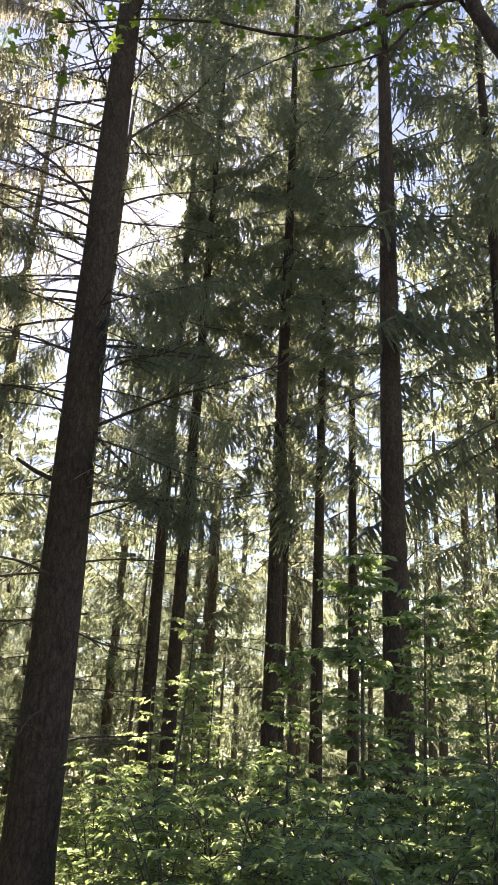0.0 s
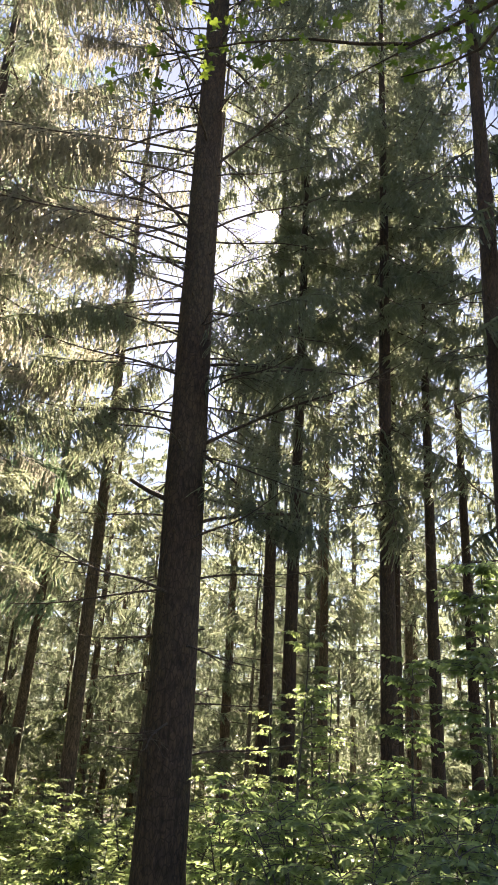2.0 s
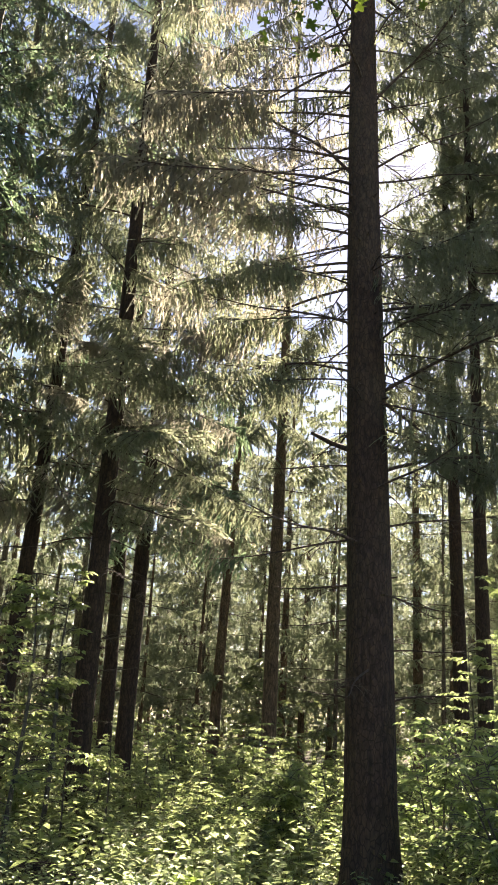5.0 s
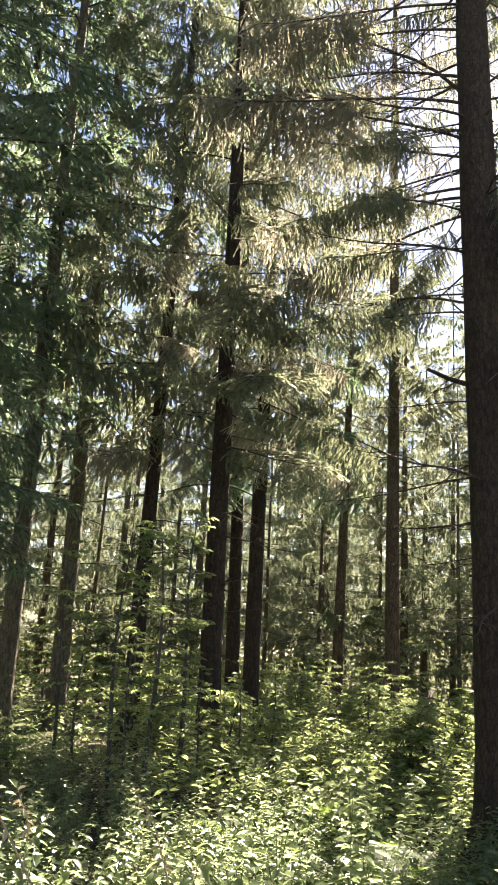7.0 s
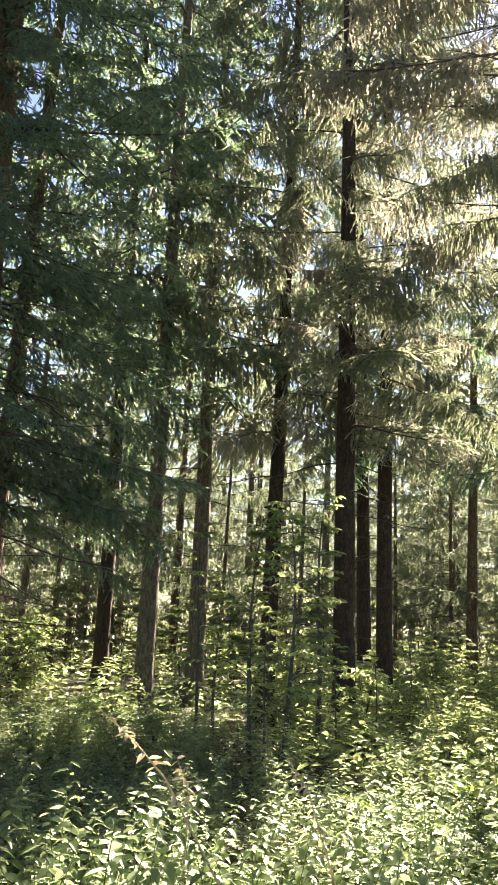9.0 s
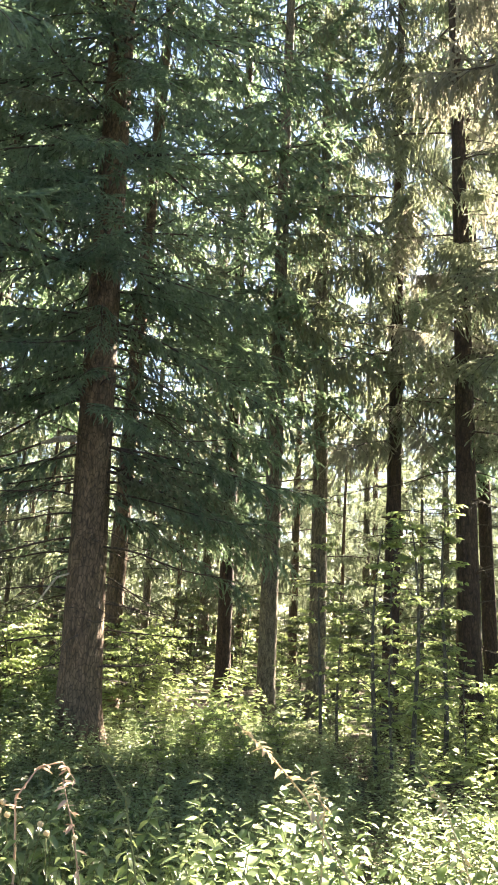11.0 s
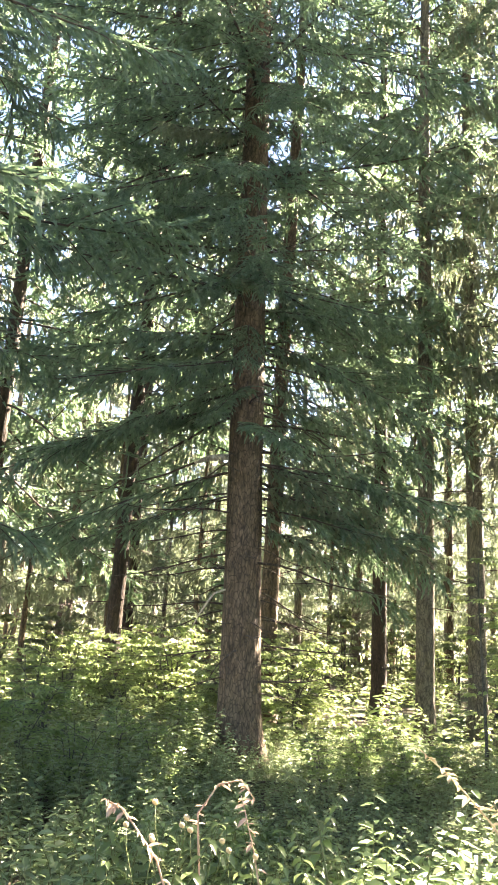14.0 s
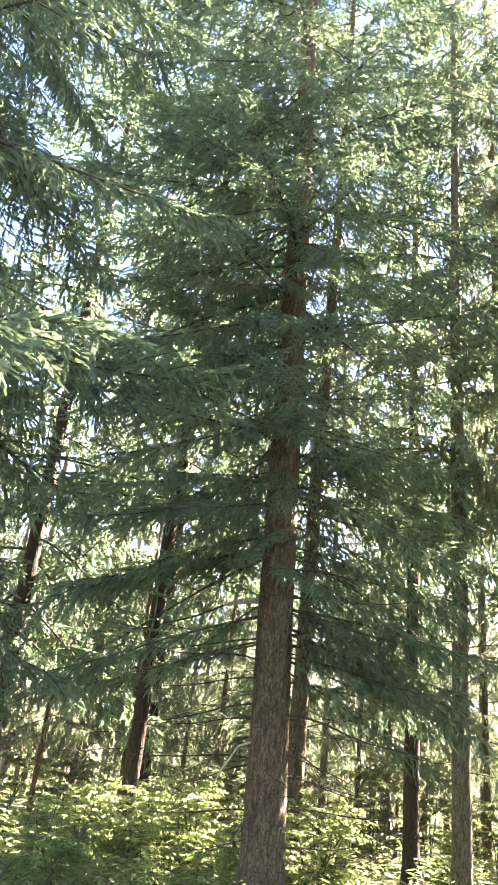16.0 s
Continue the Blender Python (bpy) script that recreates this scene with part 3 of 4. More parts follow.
def far_spruce(x, y, d, seed, which, slim=1.0, crowns=None, tall=1.0):
    rng = random.Random(seed)
    H = (30, 27, 31, 24, 29, 12)[which]
    tree = tagged(new("spruce_tree"), FAR if which != 5 else "young sunlit spruce with boughs down to the weeds", "tree", "spruce trees of the wood")
    tree.location = (x, y, rise(x, y))
    tree.rotation_euler = (rng.uniform(-.012, .012), rng.uniform(-.012, .012), rng.uniform(0, 6.28))
    part("trunk", trunk_mesh(d, H * tall, (0, 0), seed, BARK_GREY if seed % 2 else BARK_RED, 8), tree)
    part("crown", (crowns or CROWNS)[which], tree, Matrix.Diagonal((slim, slim, tall, 1)))
    for i in range(0 if crowns else 3):
        c = pose(0, 0, rng.uniform(2, 8), rng.uniform(-30, 30), rng.uniform(-20, 12), rng.uniform(0, 360))
        part("dead_branch", DEAD_FAR[i % 4], tree, c @ Matrix.Diagonal((0.7, 0.7, 0.7, 1)))


k = 30
for x, y, d in ((-1.77, 31.95, 0.32), (-4.15, 27.69, 0.38), (0.07, 38.0, 0.30), (2.06, 29.93, 0.36), (6.91, 29.19, 0.32), (7.40, 25.97, 0.38),
                (9.21, 29.60, 0.34), (-8.24, 25.71, 0.30), (-11.93, 27.54, 0.28), (-8.0, 30.97, 0.23)):
    k += 1
    far_spruce(x, y, d, k, 3 if x < -7.5 and y > 25 else (0, 2)[k % 2], 0.8 if -12 < x < -7 else 0.9, None, 0.75 if x < -3 else 1.0)
for x, y, d in ((-14.18, 30.92, 0.25), (-19.07, 20.69, 0.28), (-19.79, 17.12, 0.28), (-15.27, 32.67, 0.24), (-13.70, 34.42, 0.24), (-11.19, 36.34, 0.25),
                (-13.51, 30.17, 0.23), (-23.05, 19.47, 0.25), (-21.28, 18.46, 0.28), (-24.01, 22.87, 0.25), (-18.40, 23.82, 0.34), (-24.58, 9.24, 0.30)):
    k += 1
    far_spruce(x, y, d, k, (0, 2, 4)[k % 3], 0.85, None, 0.8 if x < -20 else 0.62)

# the wood farther off, up to a clearing, and behind
rng = random.Random(5)
for i in range(64):
    az = -25 + 110 * (i + rng.random()) / 64
    r = (31, 38, 46)[i % 3] + rng.uniform(-3, 3)
    x, y = polar(az, r)
    sunny = -13 < x < -3 and y < 42
    far_spruce(x, y, rng.uniform(0.24, 0.36), 100 + i, 3 if sunny else rng.choice((0, 2, 3, 4, 1)), 1.0, None, 0.9 if x < -20 else 0.66 if x < -12 and y < 36 else (0.68, 0.66, 0.66)[i % 3])
for i in range(60):
    az = -28 + 116 * (i + rng.random()) / 60
    x, y = polar(az, (52, 60, 68, 76)[i % 4] + rng.uniform(-3, 3))
    far_spruce(x, y, rng.uniform(0.24, 0.36), 400 + i, i % 4, 1.25, REMOTE, 0.62)
for i in range(9):
    az = 102 + 210 * (i + rng.random()) / 9
    x, y = polar(az, rng.uniform(24, 44))
    far_spruce(x, y, rng.uniform(0.3, 0.42), 200 + i, i % 4, 1.1, REMOTE)
for i in range(12):
    az = -24 + 106 * (i + rng.random()) / 12
    x, y = polar(az, (34, 44)[i % 2] + rng.uniform(-3, 3))
    far_spruce(x, y, rng.uniform(0.12, 0.2), 300 + i, 5)

for x, y, slim, tall in ((-6.2, 24.6, 1.5, 1.0), (-9.6, 27.2, 1.6, 1.1), (-3.4, 30.2, 1.6, 1.15), (-6.6, 31.5, 1.6, 1.2), (-0.6, 34.0, 1.7, 1.2), (-12.2, 23.6, 1.4, 0.9), (-3.0, 24.2, 1.3, 0.85), (-9.9, 22.6, 1.3, 0.85), (2.2, 35.0, 1.6, 1.2), (5.4, 33.0, 1.6, 1.2), (-4.6, 40.0, 1.7, 1.6), (-8.2, 39.0, 1.7, 1.6), (-6.3, 44.0, 1.8, 1.6), (-10.8, 42.0, 1.8, 1.6), (-2.4, 43.0, 1.8, 1.7)):
    k += 1
    far_spruce(x, y, 0.16, k + 500, 5, slim, None, tall)

for az, r, slim, tall in ((60.5, 21.0, 1.3, 1.0), (62.5, 24.5, 1.5, 1.2), (66.5, 20.0, 1.3, 0.95), (69.0, 23.5, 1.4, 1.15), (72.0, 19.5, 1.3, 1.0), (75.5, 22.5, 1.5, 1.15), (57.5, 25.5, 1.4, 1.1), (79.0, 18.5, 1.4, 1.1), (51.0, 24.0, 1.3, 1.0), (47.0, 26.0, 1.4, 1.05), (39.5, 25.0, 1.3, 1.0), (34.0, 24.0, 1.3, 0.95)):
    k += 1
    far_spruce(*polar(az, r), 0.16, k + 500, 5, slim, None, tall)

# woods beyond the clearing, that close the view
g = Geo()
for i in range(44000):
    az = rng.uniform(-36, 96)
    r = rng.uniform(82, 112)
    x, y = polar(az, r)
    z = (25 + 9 * noise.noise(Vector((x * 0.06, y * 0.06, 0.5)))) * rng.random() ** 1.4
    for k in range(5):
        b = Vector((x + rng.uniform(-.8, .8), y + rng.uniform(-.8, .8), z + rng.uniform(-.5, .5)))
        o = Vector((rng.uniform(-1, 1), rng.uniform(-1, 1), rng.uniform(-0.6, 0.6))).normalized()
        q = Vector((rng.uniform(-1, 1), rng.uniform(-1, 1), rng.uniform(-1, 0.4))).normalized()
        g.face((b - o * 0.16, b + o * 0.16, b + q * rng.uniform(0.3, 0.55)), 0)
tagged(new("far_woods", g.mesh("far_woods", [LEAF_FAR])), "hazy yellow-green woods closing the view far off", "woods", kind="stuff")


# ---- shrubs and saplings with broad leaves ----
def twig_leaves(g, p0, way, length, leaf, rng, n):
    """A nearly level twig with leaves to both sides."""
    q, d = Vector(p0), way.normalized()
    pts = [q]
    for k in range(3):
        d = (d + Vector((rng.uniform(-.15, .15), rng.uniform(-.15, .15), -0.06))).normalized()
        pts.append(pts[-1] + d * length / 3)
    g.tube(pts, [0.004, 0.003, 0.0025, 0.001], 3, 0, False)
    for i in range(n):
        u = (i + 0.6) / n * 3
        b = pts[int(min(u, 2.99))].lerp(pts[int(min(u, 2.99)) + 1], u % 1)
        side = 1 if i % 2 else -1
        flat = d.cross(Vector((0, 0, 1))).normalized()
        w = (d * 0.6 + flat * side * 0.8 + Vector((0, 0, rng.uniform(-.65, .2)))).normalized()
        up = (Vector((0, 0, 1)) + Vector((rng.uniform(-.9, .9), rng.uniform(-.9, .9), 0))).normalized()
        g.leaf(b, w, up, leaf * rng.uniform(0.7, 1.2), leaf * rng.uniform(0.5, 0.65), 1)


def shrub_parts(seed, height, spread, stems, leaf, twigs, mat):
    rng = random.Random(seed)
    made, foliage = [], Geo()
    for s in range(stems):
        a = rng.uniform(0, 6.28)
        out = Vector((math.cos(a), math.sin(a), 0)) * spread * rng.uniform(0.1, 0.6) * (1 if stems > 1 else 0.3)
        h = height * rng.uniform(0.7, 1.0)

        def stem_at(u):
            return out * u * u + Vector((0.04 * math.sin(5 * u + a), 0.04 * math.cos(4 * u + a), h * u))

        g = Geo()
        us = [i / 7 for i in range(8)]
        r0 = 0.006 + 0.0065 * height
        g.tube([stem_at(u) for u in us], [r0 * (1 - 0.85 * u) for u in us], 6, 0)
        made.append(g)
        for t in range(twigs // stems):
            u = rng.uniform(0.22, 1.0)
            b = stem_at(u)
            w = rng.uniform(0, 6.28)
            way = Vector((math.cos(w), math.sin(w), rng.uniform(0.0, 0.5)))
            ln = spread * rng.uniform(0.35, 0.9) * (1.15 - u * 0.7)
            mid = b + way.normalized() * ln * 0.55
            g.tube([b, b.lerp(mid, 0.5) + Vector((0, 0, 0.02)), mid], [0.006, 0.005, 0.004], 3, 0, False)
            twig_leaves(foliage, mid, way * Vector((1, 1, 0.2)), ln * 0.6, leaf, rng, 7)
            for e in range(3):
                q = b.lerp(mid, rng.uniform(0.35, 1.0))
                v = rng.uniform(-1.2, 1.2) + w
                twig_leaves(foliage, q, Vector((math.cos(v), math.sin(v), 0.1)), ln * rng.uniform(0.3, 0.55), leaf, rng, 6)
    return [q.mesh("stem", [SMOOTH]) for q in made], foliage.mesh("foliage", [SMOOTH, mat])


def shrub(name, x, y, parts, label, category, group, turn=0.0, size=1.0):
    ob = new(name)
    ob.matrix_basis = pose(x, y, rise(x, y) - 0.03, 0, 0, turn) @ Matrix.Diagonal((size, size, size, 1))
    tagged(ob, label, category, group)
    for s in parts[0]:
        part("stem", s, ob)
    part("foliage", parts[1], ob)
    return ob


BUSH = [shrub_parts(300 + k, 1.9, 1.15, 5, 0.085, 60, LEAF) for k in range(3)]
SAPLING = [shrub_parts(320 + k, 4.8, 1.05, 1, 0.10, 74, LEAF) for k in range(2)]
YOUNG = [shrub_parts(340 + k, 3.4, 0.75, 1, 0.066, 27, LEAF_YOUNG) for k in range(3)]
SCRUB = [shrub_parts(360 + k, 1.3, 0.8, 5, 0.066, 45, LEAF_YOUNG) for k in range(3)]
rng = random.Random(8)
for az, r, s in ((-16, 6.2, 1.0), (-11, 5.4, 0.85), (-6, 7.2, 1.0), (-1, 6.6, 0.9), (4, 8.0, 1.0), (8, 9.5, 1.0), (-19, 8.5, 1.15), (-13, 9.2, 1.1), (-3, 9.6, 1.1),
                 (1, 10.8, 1.1), (6, 12.0, 1.1), (-9, 11.0, 1.1), (10, 13.0, 0.9), (-22, 6.0, 1.0), (-15, 13.5, 1.2), (-5, 14.0, 1.2), (3, 15.5, 1.2)):
    x, y = polar(az, r)
    shrub("shrub", x, y, BUSH[rng.randrange(3)], "leafy green shrub with layered oval leaves in the understorey", "shrub", "shrubs under the spruces", rng.uniform(0, 360), s)
for az, r, s in ((-8.3, 9.0, 1.0), (-3.5, 10.5, 0.8), (-12.5, 9.8, 0.95), (-16.5, 12.0, 1.0), (2.5, 14.0, 0.8)):
    x, y = polar(az, r)
    shrub("sapling", x, y, SAPLING[rng.randrange(2)], "young broadleaf sapling with a thin dark stem", "sapling", "saplings among the spruces", rng.uniform(0, 360), s)
for az, r, s in ((35.5, 9.5, 1.3), (38.2, 10.4, 1.25), (33.6, 11.2, 1.4), (40.3, 11.5, 0.9), (36.8, 12.6, 1.2), (29.5, 11.0, 0.6), (27.0, 12.5, 0.6),
                 (37.4, 9.2, 0.75), (41.8, 11.0, 1.0), (32.4, 10.0, 0.6)):
    x, y = polar(az, r)
    shrub("sapling", x, y, YOUNG[rng.randrange(3)], "slim young tree with yellow-green leaves on thin twigs", "sapling", "saplings among the spruces", rng.uniform(0, 360), s)
for i in range(20):
    az, r = rng.uniform(52, 80), rng.uniform(13.5, 21)
    x, y = polar(az, r)
    shrub("shrub", x, y, SCRUB[rng.randrange(3)], "tall sunlit yellow-green bush behind the spruces", "shrub", "sunlit bushes", rng.uniform(0, 360), rng.uniform(0.9, 1.5))
for i in range(10):
    x, y = polar(57 + 15 * (i + rng.random()) / 10, rng.uniform(11.4, 13.6))
    shrub("shrub", x, y, SCRUB[rng.randrange(3)], "low sunlit yellow-green bush behind the spruces", "shrub", "sunlit bushes", rng.uniform(0, 360), rng.uniform(0.9, 1.25))
for i in range(26):
    x, y = polar(13 + 21 * (i + rng.random()) / 26, rng.uniform(9.5, 17))
    shrub("shrub", x, y, SCRUB[rng.randrange(3)], "low sunlit yellow-green bush on the weedy forest floor", "shrub", "sunlit bushes", rng.uniform(0, 360), rng.uniform(0.6, 1.05))
for az, r, s in ((3.5, 12.0, 1.3), (1.4, 13.0, 1.1), (5.6, 11.5, 0.95)):
    x, y = polar(az, r)
    shrub("sapling", x, y, YOUNG[rng.randrange(3)], "slim young tree with bright yellow-green leaves in the light", "sapling", "saplings among the spruces", rng.uniform(0, 360), s)
SCRUB_FAR = [shrub_parts(380 + k, 1.7, 1.0, 3, 0.11, 24, LEAF_FAR) for k in range(3)]
for i in range(84):
    az, r = -28 + 112 * (i + rng.random()) / 84, rng.uniform(20, 42)
    x, y = polar(az, r)
    shrub("shrub", x, y, SCRUB_FAR[rng.randrange(3)], "pale green bush far back between the trunks", "shrub", "distant bushes", rng.uniform(0, 360), rng.uniform(0.9, 2.0))
for az, r, q in ((60.5, 10.6, 0.4), (63.5, 9.0, 0.42), (66.0, 9.4, 0.5), (69.0, 8.2, 0.5), (72.5, 9.0, 0.62), (76.0, 8.0, 0.62), (70.5, 10.6, 0.7), (62.0, 11.6, 0.5), (52.6, 9.3, 0.42), (50.0, 9.9, 0.45), (47.0, 9.4, 0.4), (48.8, 11.0, 0.42), (44.6, 10.0, 0.38)):
    x, y = polar(az, r)
    shrub("shrub", x, y, BUSH[rng.randrange(3)], "dark green leafy bush in the shade of the spruces", "shrub", "shaded bushes", rng.uniform(0, 360), q)
for i in range(46):
    az, r = rng.uniform(0, 78), rng.uniform(13, 27)
    if 36 < az < 56 and r < 15:
        r += 5
    x, y = polar(az, r)
    shrub("shrub", x, y, SCRUB[rng.randrange(3)], "sunlit yellow-green bush on the open forest floor", "shrub", "sunlit bushes", rng.uniform(0, 360), rng.uniform(0.8, 1.5))


# ---- weeds: nettles in the foreground, and the joined rest ----
def leaf_mesh(length, width, mat):
    g = Geo()
    y, z = Vector((1, 0, 0)), Vector((0, 0, 1))
    n, rows = 6, []
    for i in range(n + 1):
        u = i / n
        w = width * 0.5 * (math.sin(math.pi * min(1, u * 0.92 + 0.08) ** 0.75)) * (1 if i % 2 else 0.88)
        zz = -0.35 * length * u * u + 0.05 * length
        rows.append((Vector((length * u, w, zz + w * 0.35)), Vector((length * u, 0, zz)), Vector((length * u, -w, zz + w * 0.35))))
    for a in rows:
        g.v.extend(a)
    for i in range(n):
        for k in (0, 1):
            a = i * 3 + k
            g.f.append((a, a + 1, a + 4, a + 3))
            g.m.append(0)
            g.s.append(True)
    return g.mesh("leaf", [mat])


NETTLE_LEAF = leaf_mesh(0.105, 0.056, leafy("nettle_blade", (0.05, 0.095, 0.03), (0.15, 0.20, 0.075), (0.46, 0.58, 0.24), 0.45, 0.32, 0.7, False))


def stem_curve(h, lean, a):
    return lambda u: Vector((math.cos(a) * lean * u * u, math.sin(a) * lean * u * u, h * u - 0.25 * lean * u * u))


def nettle(x, y, h, seed):
    rng = random.Random(seed)
    ob = new("nettle")
    ob.location = (x, y, rise(x, y))
    tagged(ob, "tall nettle with paired toothed leaves on a thin stem", "weed", "nettles in the foreground")
    curve = stem_curve(h, h * rng.uniform(0.05, 0.35), rng.uniform(0, 6.28))
    g = Geo()
    us = [i / 6 for i in range(7)]
    g.tube([curve(u) for u in us], [0.0045 * (1 - 0.7 * u) for u in us], 4, 0)
    part("stem", g.mesh("stem", [STEM]), ob)
    pairs = int(h / 0.078)
    for i in range(1, pairs + 1):
        u = 0.25 + 0.75 * i / pairs
        for k in (0, 180):
            s = (1.15 - 0.75 * ((u - 0.25) / 0.75) ** 1.5) * rng.uniform(0.8, 1.15)
            c = curve(u)
            mm = pose(c.x, c.y, c.z, rng.uniform(-15, 15), rng.uniform(-12, 28), i * 90 + k + rng.uniform(-20, 20)) @ Matrix.Diagonal((s, s, s, 1))
            part("leaf", NETTLE_LEAF, ob, mm)


def weed_geo(seed, h, leaf, wide, n, mat_leaf=1):
    """One weed: a bent stem with leaves all the way up."""
    rng = random.Random(seed)
    g = Geo()
    curve = stem_curve(h, h * rng.uniform(0.1, 0.5), rng.uniform(0, 6.28))
    g.tube([curve(u) for u in (0, 0.35, 0.7, 1)], [0.005, 0.004, 0.003, 0.0015], 3, 0, False)
    for i in range(n):
        u = 0.15 + 0.85 * (i + rng.random()) / n
        w = i * 2.4 + rng.uniform(-.4, .4)
        way = Vector((math.cos(w), math.sin(w), rng.uniform(-0.45, 0.35))).normalized()
        up = (Vector((0, 0, 1)) + Vector((rng.uniform(-.4, .4), rng.uniform(-.4, .4), 0))).normalized()
        s = leaf * (1.15 - 0.6 * u) * rng.uniform(0.7, 1.25)
        g.leaf(curve(u), way, up, s, s * wide, mat_leaf)
    return g


def joined(name, geos, places, mats):
    """One mesh out of many turned and scaled copies of the given shapes."""
    verts, faces, mi, base = [], [], [], 0
    arrays = [(np.array([tuple(q) for q in g.v]), g) for g in geos]
    for which, x, y, z, turn, s, sz in places:
        a, g = arrays[which]
        c, d = math.cos(turn) * s, math.sin(turn) * s
        verts.append(np.stack([a[:, 0] * c - a[:, 1] * d + x, a[:, 0] * d + a[:, 1] * c + y, a[:, 2] * sz + z], 1))
        faces.extend(tuple(i + base for i in f) for f in g.f)
        mi.extend(g.m)
        base += len(a)
    me = bpy.data.meshes.new(name)
    me.from_pydata(np.concatenate(verts).tolist(), [], faces)
    for q in mats:
        me.materials.append(q)
    me.polygons.foreach_set("material_index", mi)
    me.update()
    return me


rng = random.Random(21)
for i in range(84):
    az, r = rng.uniform(22, 66), rng.uniform(2.0, 4.6)
    x, y = polar(az, r)
    nettle(x - 0.25, y - 0.1, rng.uniform(0.6, 1.05) * (1.0 if r > 2.8 else 0.85), 500 + i)

WEEDS = [weed_geo(400 + k, 0.85, 0.115, 0.58, 22) for k in range(4)] + [weed_geo(410 + k, 0.45, 0.08, 0.7, 13) for k in range(4)]
TUFTS = [weed_geo(420 + k, 0.55, 0.125, 0.55, 16) for k in range(4)]
places = []
for i in range(2700):
    az = rng.uniform(-26, 82)
    r = 2.2 + 10.5 * rng.random() ** 0.8
    x, y = polar(az, r)
    hollow = 38 < az < 74 and r > 6.0
    tall = noise.noise(Vector((x * 0.4, y * 0.4, 9))) > (0.25 if hollow else -0.15)
    s = rng.uniform(0.6, 1.15) * (0.5 if hollow else 0.75 + 0.6 * noise.noise(Vector((x * 0.9, y * 0.9, 4.0))))
    places.append((rng.randrange(4) if tall and not hollow else 4 + rng.randrange(4), x, y, rise(x, y), rng.uniform(0, 6.28), s, s))
for i in range(1900):
    az, r = rng.uniform(34, 70), rng.uniform(5.5, 12.5)
    x, y = polar(az, r)
    s = rng.uniform(0.4, 0.85)
    places.append((4 + rng.randrange(4), x, y, rise(x, y), rng.uniform(0, 6.28), s, s))
for i in range(2600):
    az, r = rng.uniform(40, 84), 4.6 + 8.5 * rng.random() ** 0.8
    x, y = polar(az, r)
    q = rng.uniform(0.45, 0.95) * (0.6 + 0.6 * noise.noise(Vector((x * 0.6, y * 0.6, 2.0))) + (0.35 if az > 58 else 0.1))
    places.append((rng.randrange(4) if rng.random() < 0.55 else 4 + rng.randrange(4), x, y, rise(x, y), rng.uniform(0, 6.28), q, q))
for i in range(1000):
    az, r = rng.uniform(6, 38), rng.uniform(3.5, 12)
    x, y = polar(az, r)
    s = rng.uniform(0.45, 1.0)
    places.append((4 + rng.randrange(4), x, y, rise(x, y), rng.uniform(0, 6.28), s, s))
tagged(new("undergrowth", joined("undergrowth", WEEDS, places, [STEM, NETTLE])), "dense sunlit green weeds covering the forest floor", "undergrowth", kind="stuff")
places = []
for i in range(3600):
    az = rng.uniform(-30, 85)
    r = 12 + 62 * rng.random() ** 1.2
    x, y = polar(az, r)
    s = rng.uniform(0.8, 1.8)
    places.append((rng.randrange(4), x, y, rise(x, y), rng.uniform(0, 6.28), s, s))
for i in range(1100):
    az, r = rng.uniform(-20, 36), rng.uniform(8, 20)
    x, y = polar(az, r)
    s = rng.uniform(0.7, 1.5)
    places.append((rng.randrange(4), x, y, rise(x, y), rng.uniform(0, 6.28), s, s))
tagged(new("undergrowth", joined("undergrowth_far", TUFTS, places, [STEM, LEAF_YOUNG])), "bright yellow-green weeds under the farther trees", "undergrowth", kind="stuff")


# ---- ferns ----
def frond_mesh(seed):
    rng = random.Random(seed)
    g = Geo()

    def mid(u):
        return Vector((0.75 * u, 0, 0.55 * u - 0.62 * u * u))

    us = [i / 8 for i in range(9)]
    g.tube([mid(u) for u in us], [0.004 * (1 - 0.8 * u) + 0.0006 for u in us], 4, 0)
    for i in range(26):
        u = 0.14 + 0.86 * i / 26
        b = mid(u)
        ln = 0.17 * math.sin(math.pi * min(1, 0.28 + 0.72 * u)) ** 0.8 + 0.01
        for side in (1, -1):
            way = Vector((0.35, side, rng.uniform(-.25, -.1))).normalized()
            for k in range(5):
                q = b + way * ln * k / 5
                wd = 0.026 * (1 - k / 6)
                g.face((q + Vector((-wd * 0.5, 0, 0)), q + way * ln * 0.24 + Vector((-wd * 0.3, 0, 0)), q + way * ln * 0.22 + Vector((wd, 0, 0.004))), 1)
    return g.mesh("frond", [STEM, FERN])


FRONDS = [frond_mesh(k) for k in range(3)]
rng = random.Random(31)
for az, r, s in ((16.0, 6.8, 1.0), (18.5, 6.0, 0.9), (22.5, 6.5, 1.0), (30.0, 7.8, 1.1), (43.0, 5.0, 0.8), (58.5, 7.0, 1.0), (63.0, 6.5, 1.0), (25.5, 8.8, 1.1), (61.0, 8.4, 0.9)):
    x, y = polar(az, r)
    fern = tagged(new("fern"), "arching green fern among the weeds", "fern", "ferns")
    fern.location = (x, y, rise(x, y))
    for i in range(8):
        q = s * rng.uniform(0.8, 1.15)
        part("frond", FRONDS[i % 3], fern, pose(0, 0, 0.02, 0, rng.uniform(-25, 0), i * 45 + rng.uniform(-15, 15)) @ Matrix.Diagonal((q, q, q, 1)))


